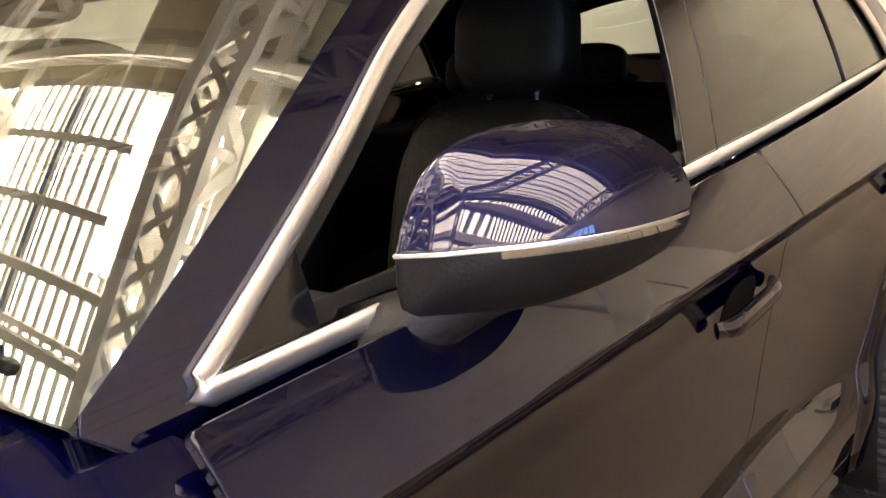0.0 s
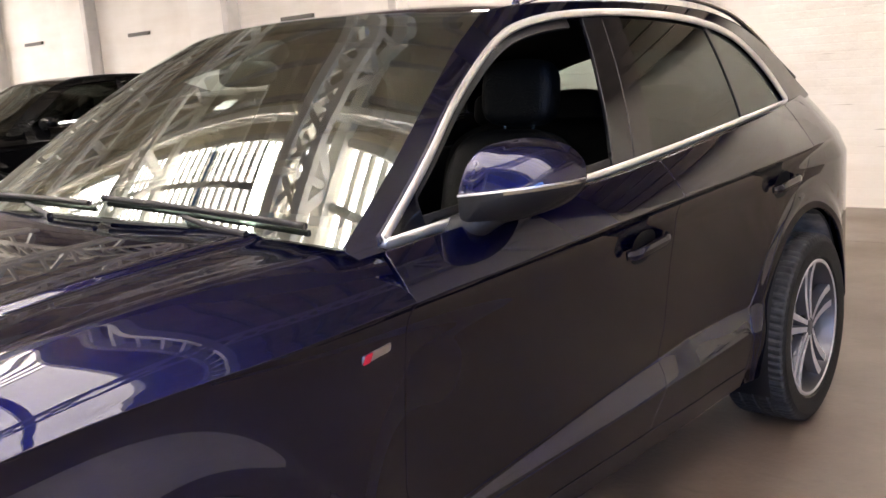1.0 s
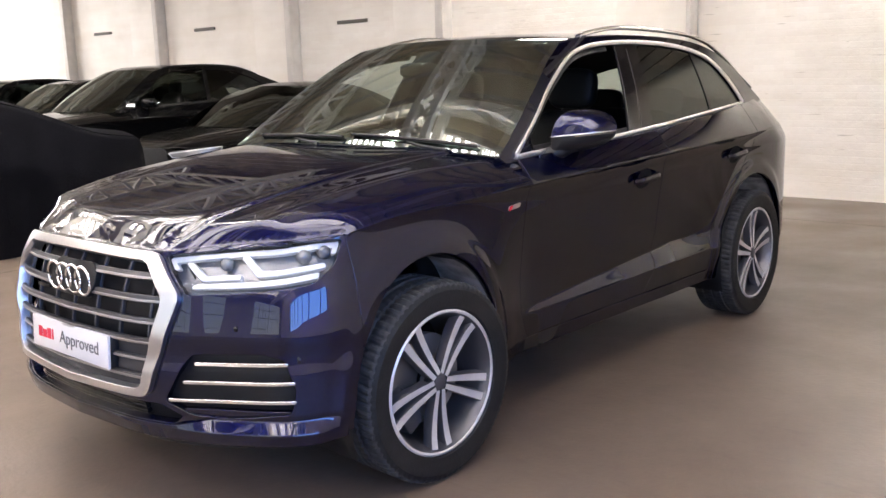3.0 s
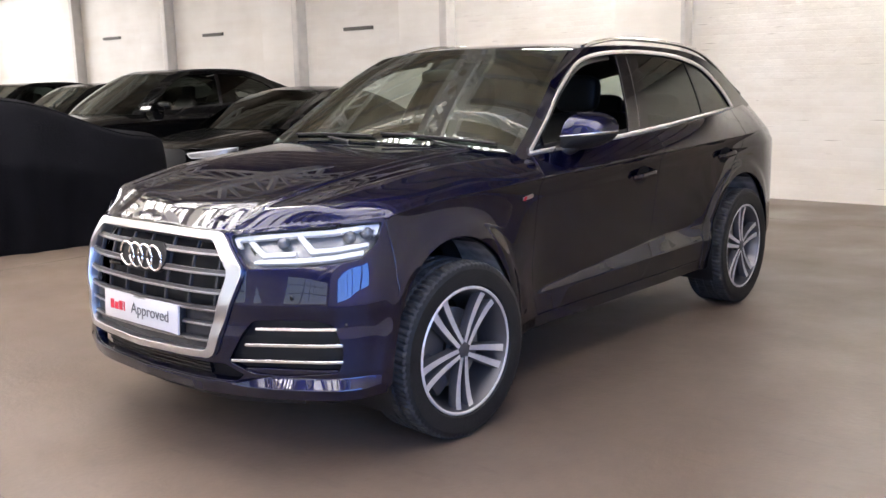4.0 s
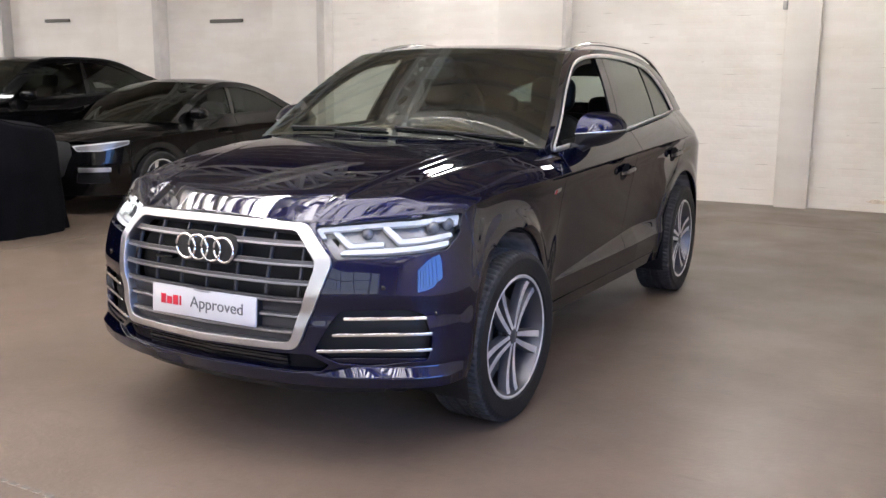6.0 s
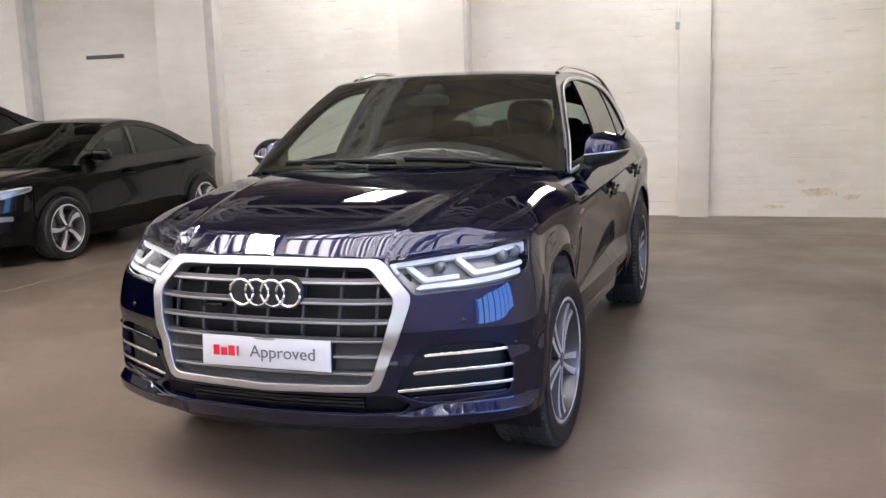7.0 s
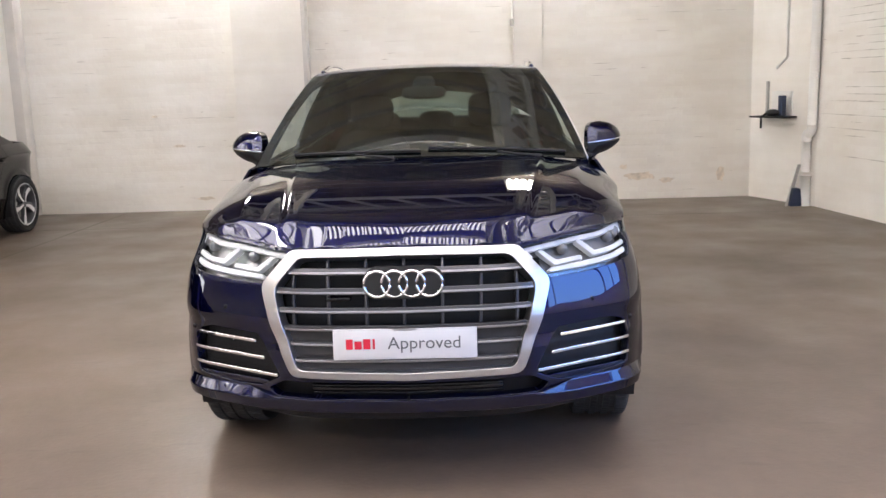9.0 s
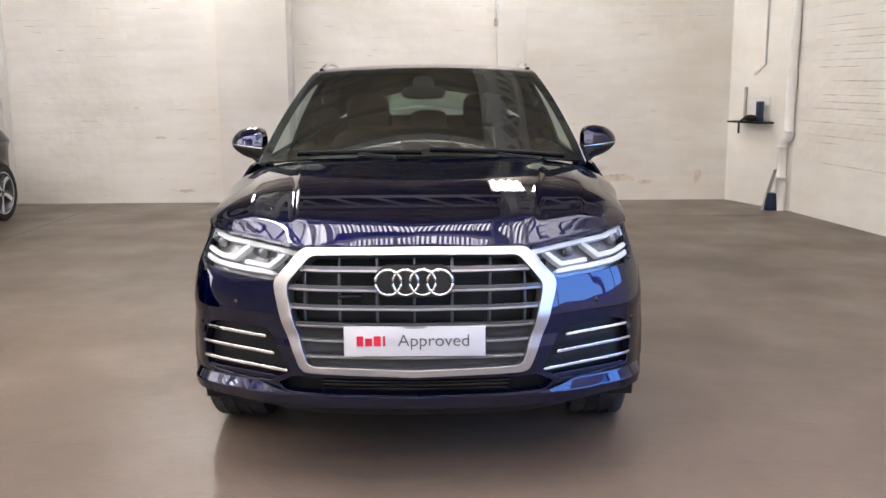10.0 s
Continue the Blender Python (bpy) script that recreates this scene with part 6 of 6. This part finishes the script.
# south wall with a row of large windows, and a glazed doorway in the east wall
for x0, x1 in ((XW, -9.0), (-4.6, -3.4), (1.0, 2.0), (6.4, 7.2)):
    structure(box("wall_south", x0, x1, YS - 0.3, YS, 0, TOP, WALL), "white-painted brick wall between tall windows", "wall")
for x0, x1 in ((-9.0, -4.6), (-3.4, 1.0), (2.0, 6.4)):
    structure(box("wall_south", x0, x1, YS - 0.3, YS, 0, 1.2, WALL), "white-painted brick wall below a window", "wall")
    structure(box("wall_south", x0, x1, YS - 0.3, YS, 4.6, TOP, WALL), "white-painted brick wall above a window", "wall")
    area("window_glow", look(((x0 + x1) / 2, YS - 0.12, 2.9), ((x0 + x1) / 2, 0, 2.9)), x1 - x0, 3.4, WINDOW_WATTS, (0.75, 0.85, 1.0))
    win = structure(new("window"), "tall steel-framed window with small panes", "window")
    for x in np.arange(x0, x1 + 0.01, 0.55):
        box("glazing_bar", x - 0.02, x + 0.02, YS - 0.06, YS - 0.02, 1.2, 4.6, STEEL, win)
    for z in (1.22, 2.05, 2.9, 3.75, 4.58):
        box("glazing_bar", x0, x1, YS - 0.065, YS - 0.025, z - 0.02, z + 0.02, STEEL, win)

# unseen dark boarding added high on the back wall to darken bonnet reflections
for k in range(8):
    z0 = 3.60 + 0.25 * k
    structure(box("wall_boarding", XW, 3.8, YN - 0.26, YN - 0.215, z0, z0 + 0.225, DARKBOARD), "dark boards added out of view, high on the back wall, to darken reflections", "boarding")
# ---------- wall details ----------
# pale grey that paints in the shade of the piers' side faces
EDGE_SHADE = mat("pier_edge_shade_grey", (0.60, 0.565, 0.52), 0.55, vary=0.08, noise_scale=5)
for x1 in (-1.83, -5.55, -8.82, -12.70, -16.25):
    structure(box("wall_pier", x1 - 0.93, x1, YN - 0.2, YN, 0, TOP, PIER, None, "", 0.006), "white-painted pier of the back wall", "pier")
# strips along the pier edges carry the shaded side's tone as colour
for x1 in (-5.55, -8.82, -12.70, -16.25):
    structure(box("wall_stanchion", x1 - 0.11, x1 + 0.025, YN - 0.215, YN - 0.003, 0, TOP, EDGE_SHADE, None, "", 0.004), "grey strip on the pier edge, painted in the tone of its shaded side", "stanchion")
structure(box("wall_stanchion", -1.868, -1.815, YN - 0.206, YN - 0.003, 0, TOP, EDGE_SHADE, None, "", 0.004), "narrow grey strip on the pier edge, painted in the tone of its shaded side", "stanchion")
structure(box("wall_pier", 0.80, 1.16, YN - 0.14, YN, 0, TOP, PIER, None, "", 0.006), "narrow white-painted pier of the back wall", "pier")
for x0, x1, z in ((-7.87, -7.21, 2.31), (-11.74, -11.12, 2.40), (-15.35, -14.67, 2.50)):
    rail = tagged(box("wall_rail", x0, x1, YN - 0.035, YN - 0.002, z - 0.03, z + 0.025, SLOT, None, "", 0.004), "short dark grey metal rail fixed on the wall", "wall rail", "wall rails")
sensor = thing("wall_sensor", "small white sensor box with conduit on the pier", "sensor")
box("sensor_box", 0.755, 0.80, YN - 0.20, YN - 0.12, 2.24, 2.33, GREYSTEEL, sensor, "grey sensor box", 0.006)
tube("conduit", [(0.785, YN - 0.10, 2.33), (0.785, YN - 0.10, TOP)], 0.011, PVC, sensor, "white conduit")

# corner with downpipe and shelf
pipe = thing("downpipe", "white plastic downpipe with an elbow in the corner", "pipe")
tube("upper_pipe", [(4.20, 6.60, TOP), (4.18, 6.63, 0.93)], 0.055, PVC, pipe, sides=14)
tube("pipe_elbow", spline([(4.18, 6.63, 0.95), (4.178, 6.635, 0.89), (4.168, 6.66, 0.86), (4.152, 6.70, 0.83), (4.15, 6.705, 0.76)], 5), 0.058, PVC, pipe, sides=14)
tube("lower_pipe", [(4.15, 6.705, 0.78), (4.15, 6.705, 0.40)], 0.052, PVC, pipe, sides=14)
tube("pipe_socket", [(4.15, 6.705, 0.36), (4.15, 6.705, 0.0)], 0.062, PVC, pipe, sides=14)
along = Vector((-0.42, 1.16, 0)).normalized()
out_n = Vector((-0.94, -0.34, 0)).normalized()
corner = Matrix.Translation((4.03, 7.2, 0)) @ Matrix(((along.x, out_n.x, 0, 0), (along.y, out_n.y, 0, 0), (0, 0, 1, 0), (0, 0, 0, 1)))
shelf = thing("wall_shelf", "black shelf on the splayed wall with white backboard", "shelf")
box("shelf_board", -0.26, 0.33, 0.0, 0.24, 1.025, 1.045, BLACK, shelf, "thin black shelf board", 0.003, corner)
box("shelf_bracket", 0.26, 0.29, 0.0, 0.03, 1.045, 1.46, GREYSTEEL, shelf, "grey upright bracket", 0.002, corner)
box("shelf_backboard", -0.18, 0.20, 0.0, 0.012, 1.05, 1.34, PVC, shelf, "white backboard", 0.002, corner)
bx = tagged(box("device", -0.14, -0.07, 0.06, 0.13, 1.05, 1.29, BLUEBOX, None, "", 0.008, corner), "upright dark blue device standing on the shelf", "device")
bag = thing("tool_pouch", "small black pouch with a hanging strap on the shelf", "pouch")
bm = bmesh.new()
bmesh.ops.create_uvsphere(bm, u_segments=16, v_segments=10, radius=1)
for v in bm.verts:
    v.co = corner @ Vector((v.co.x * 0.11, 0.14 + v.co.y * 0.07, 1.085 + v.co.z * 0.042))
part("pouch", bm, BLACK, bag)
tube("strap", [corner @ Vector(c) for c in ((0.06, 0.20, 1.08), (0.075, 0.255, 1.03), (0.075, 0.255, 0.90))], 0.013, BLACK, bag, "black hanging strap")
tube("wall_conduit", [corner @ Vector(c) for c in ((0.12, 0.012, 1.62), (-0.06, 0.012, 1.74), (-0.06, 0.012, TOP))], 0.016, PVC, shelf, "white surface conduit")
bin_ = thing("floor_box", "dark blue box with leaning rods on the floor by the pipe", "box")
bm = bmesh.new()
box_bm(bm, 3.97, 4.11, 6.66, 6.80, 0.0, 0.21, 0.012)
for v in bm.verts:
    if v.co.z > 0.13:
        v.co.x = 4.06 + (v.co.x - 4.06) * 0.6
part("box_body", bm, BLUEBOX, bin_)
for k in range(3):
    tube("rod", [(3.93 + 0.03 * k, 6.70 + 0.03 * k, 0.0), (4.10 + 0.01 * k, 6.80, 0.48)], 0.009, GREYSTEEL, bin_, sides=6)

# bare patches where the paint has flaked
BARE = mat("bare_brick_patch", (0.70, 0.61, 0.50), 0.8, vary=0.2, noise_scale=20, bump=0.4, bump_scale=60)
rng = random.Random(4)
for cx, cz, w, h in ((2.42, 0.30, 0.24, 0.07), (2.75, 0.24, 0.10, 0.05), (2.20, 0.42, 0.07, 0.04), (-3.6, 0.86, 0.10, 0.025), (3.45, 0.30, 0.06, 0.12), (-3.9, 1.25, 0.05, 0.02), (1.9, 0.12, 0.16, 0.03), (-3.3, 0.16, 0.14, 0.03)):
    pts = [(cx + w * math.cos(a) * rng.uniform(0.55, 1), cz + h * math.sin(a) * rng.uniform(0.5, 1)) for a in np.linspace(0, 2 * math.pi, 18, endpoint=False)]
    verts = [(x, YN - 0.0105, z) for x, z in pts] + [(x, YN - 0.002, z) for x, z in pts]
    n = len(pts)
    structure(mesh_object("wall_patch", verts, [list(range(n))[::-1]] + [[i, (i + 1) % n, n + (i + 1) % n, n + i] for i in range(n)], BARE, None, "", False), "flaked patch of bare ochre brick on the wall", "wall patch")

# floor: slot drain, saw-cut joints, tyre scuffs
drain = thing("slot_drain", "row of dark drain slots cut in the floor", "drain")
for k, x in enumerate(np.arange(-2.4, 0.15, 0.062)):
    box("drain_slot", x, x + 0.038, -1.495, -1.475, -0.002, 0.0015, SLOT, drain)
for name, x0, x1, y0, y1 in (("floor_joint", -4.36, -4.345, -12, 7.7), ("floor_joint", -12, 3.9, 6.28, 6.288)):
    structure(box(name, x0, x1, y0, y1, -0.003, 0.0012, SLOT), "thin dark saw-cut joint in the floor", "floor joint")

# ---------- painted bricks ----------
BRICK = mat("white_painted_brick_face", (0.85, 0.805, 0.745), 0.62, bump=0.8, bump_scale=9)
nt = BRICK.node_tree
info, rmp = nt.nodes.new("ShaderNodeObjectInfo"), nt.nodes.new("ShaderNodeValToRGB")
geo, addr, frac = nt.nodes.new("ShaderNodeNewGeometry"), nt.nodes.new("ShaderNodeMath"), nt.nodes.new("ShaderNodeMath")
frac.operation = "FRACT"
nt.links.new(info.outputs["Random"], addr.inputs[0]), nt.links.new(geo.outputs["Random Per Island"], addr.inputs[1])
nt.links.new(addr.outputs[0], frac.inputs[0]), nt.links.new(frac.outputs[0], rmp.inputs["Fac"])
rmp.color_ramp.elements[0].color, rmp.color_ramp.elements[1].color = (0.845, 0.805, 0.745, 1), (0.875, 0.84, 0.78, 1)
nt.links.new(rmp.outputs[0], nt.nodes["Principled BSDF"].inputs["Base Color"])

weather(BRICK, 1.1, 0.92)


def brick_mesh(k):
    r = random.Random(k)
    w, h, d, b = 0.2242, 0.0735, 0.0006 + r.uniform(-0.0004, 0.0012) * (r.random() < 0.35), 0.009
    front = [(0.004, d, b), (w - 0.004, d, b), (w - 0.004, d, h - b), (0.004, d, h - b)]
    front = [(x + r.uniform(-0.002, 0.002), y, z + r.uniform(-0.003, 0.003)) for x, y, z in front]
    back = [(0, 0, 0), (w, 0, 0), (w, 0, h), (0, 0, h)]
    v = [(x, -y, z) for x, y, z in front + back]
    return v, [[0, 1, 2, 3], [4, 5, 1, 0], [5, 6, 2, 1], [6, 7, 3, 2], [7, 4, 0, 3]]


SHAPES = [brick_mesh(k) for k in range(9)]
MESHES = []
for v, f in SHAPES:
    me = bpy.data.meshes.new("brick")
    me.from_pydata(v, [], f)
    me.materials.append(BRICK)
    MESHES.append(me)


def lay(wall, m, spans, z0, z1, near, seed):
    """Bricks in stretcher courses on a wall plane given by m (x along, -y out of the wall, z up); those within near are pieces of their own."""
    r = random.Random(seed)
    verts, faces = [], []
    rows = int((z1 - z0) / 0.075)
    for i in range(rows):
        z = z0 + i * 0.075
        for a, b in spans:
            x = a - (0.1125 if i % 2 else 0)
            while x < b - 0.05:
                if x >= a - 0.001 and x + 0.22 < b + 0.01 and r.random() > 0.02:
                    k = r.randrange(9)
                    place = m @ Matrix.Translation((x, 0, z + 0.012 * math.sin(x * 0.9 + seed)))
                    if near[0] < x < near[1] and near[2] < z < near[3]:
                        ob = new("brick", MESHES[k])
                        ob.matrix_basis = place
                        ob.parent = wall
                    else:
                        n = len(verts)
                        verts += [place @ Vector(c) for c in SHAPES[k][0]]
                        faces += [[n + c for c in f] for f in SHAPES[k][1]]
                x += 0.225
    stuff = mesh_object("brick_courses", verts, faces, BRICK, wall, "", False)
    tagged(stuff, kind="stuff")


lay(wall_north, Matrix.Translation((0, YN, 0)), [(-8.78, -6.48), (-5.52, -2.77), (-1.81, 0.80), (1.16, 3.8)], 0.02, 3.6, (1.2, 3.8, 0.0, 1.9), 3)
ang = math.atan2((E1 - E0).y, (E1 - E0).x)
lay(wall_east, Matrix.Translation((4.24, 6.62, 0)) @ Matrix.Rotation(ang, 4, "Z") @ Matrix.Scale(1, 4), [(0.02, 5.5)], 0.62, 3.4, (0.0, 2.6, 0.0, 1.9), 5)


# ---------- open joints in the painted brickwork ----------
JOINT = mat("open_joint", (0.58, 0.53, 0.47), 0.85, vary=0.25, noise_scale=9)


def open_joints(name, m, x0, x1, z0, z1, count, longest, seed, wave, heavy=1.15):
    """Cracked, shadowed bed joints that run along the courses for a short way."""
    r = random.Random(seed)
    verts, faces = [], []
    for _ in range(count):
        a = r.uniform(x0, x1)
        length = longest * r.uniform(0.15, 1) ** 1.6
        z = z0 + 0.075 * r.randrange(int((z1 - z0) / 0.075))
        n = max(3, int(length / 0.05))
        thick = heavy * r.uniform(0.0015, 0.0045)
        k = len(verts)
        for i in range(n + 1):
            x = min(a + length * i / n, x1)
            h = thick * math.sin(math.pi * (i + 0.3) / (n + 0.6)) * r.uniform(0.5, 1.3)
            c = z + 0.012 * math.sin(x * 0.9 + seed) * wave + r.uniform(-0.002, 0.002)
            verts += [m @ Vector((x, -0.0034, c - h)), m @ Vector((x, -0.0034, c + h))]
        faces += [[k + 2 * i, k + 2 * i + 2, k + 2 * i + 3, k + 2 * i + 1] for i in range(n)]
    return structure(mesh_object(name, verts, faces, JOINT, None, "", False), "thin open joints and cracks in the painted brickwork", "wall joints")


open_joints("wall_joints", Matrix.Translation((0, YN, 0)), 1.2, 3.75, 0.1, 3.4, 52, 0.38, 11, 1, 1.0)
open_joints("wall_joints", Matrix.Translation((0, YN, 0)), -1.78, 0.75, 0.1, 3.4, 44, 0.38, 12, 1, 1.0)
open_joints("wall_joints", Matrix.Translation((0, YN, 0)), -5.5, -2.85, 0.1, 3.0, 56, 0.45, 13, 1, 1.0)
open_joints("wall_joints", Matrix.Translation((4.24, 6.62, 0)) @ Matrix.Rotation(ang, 4, "Z"), 0.05, 5.4, 0.62, 3.3, 300, 1.4, 14, 1, 1.35)
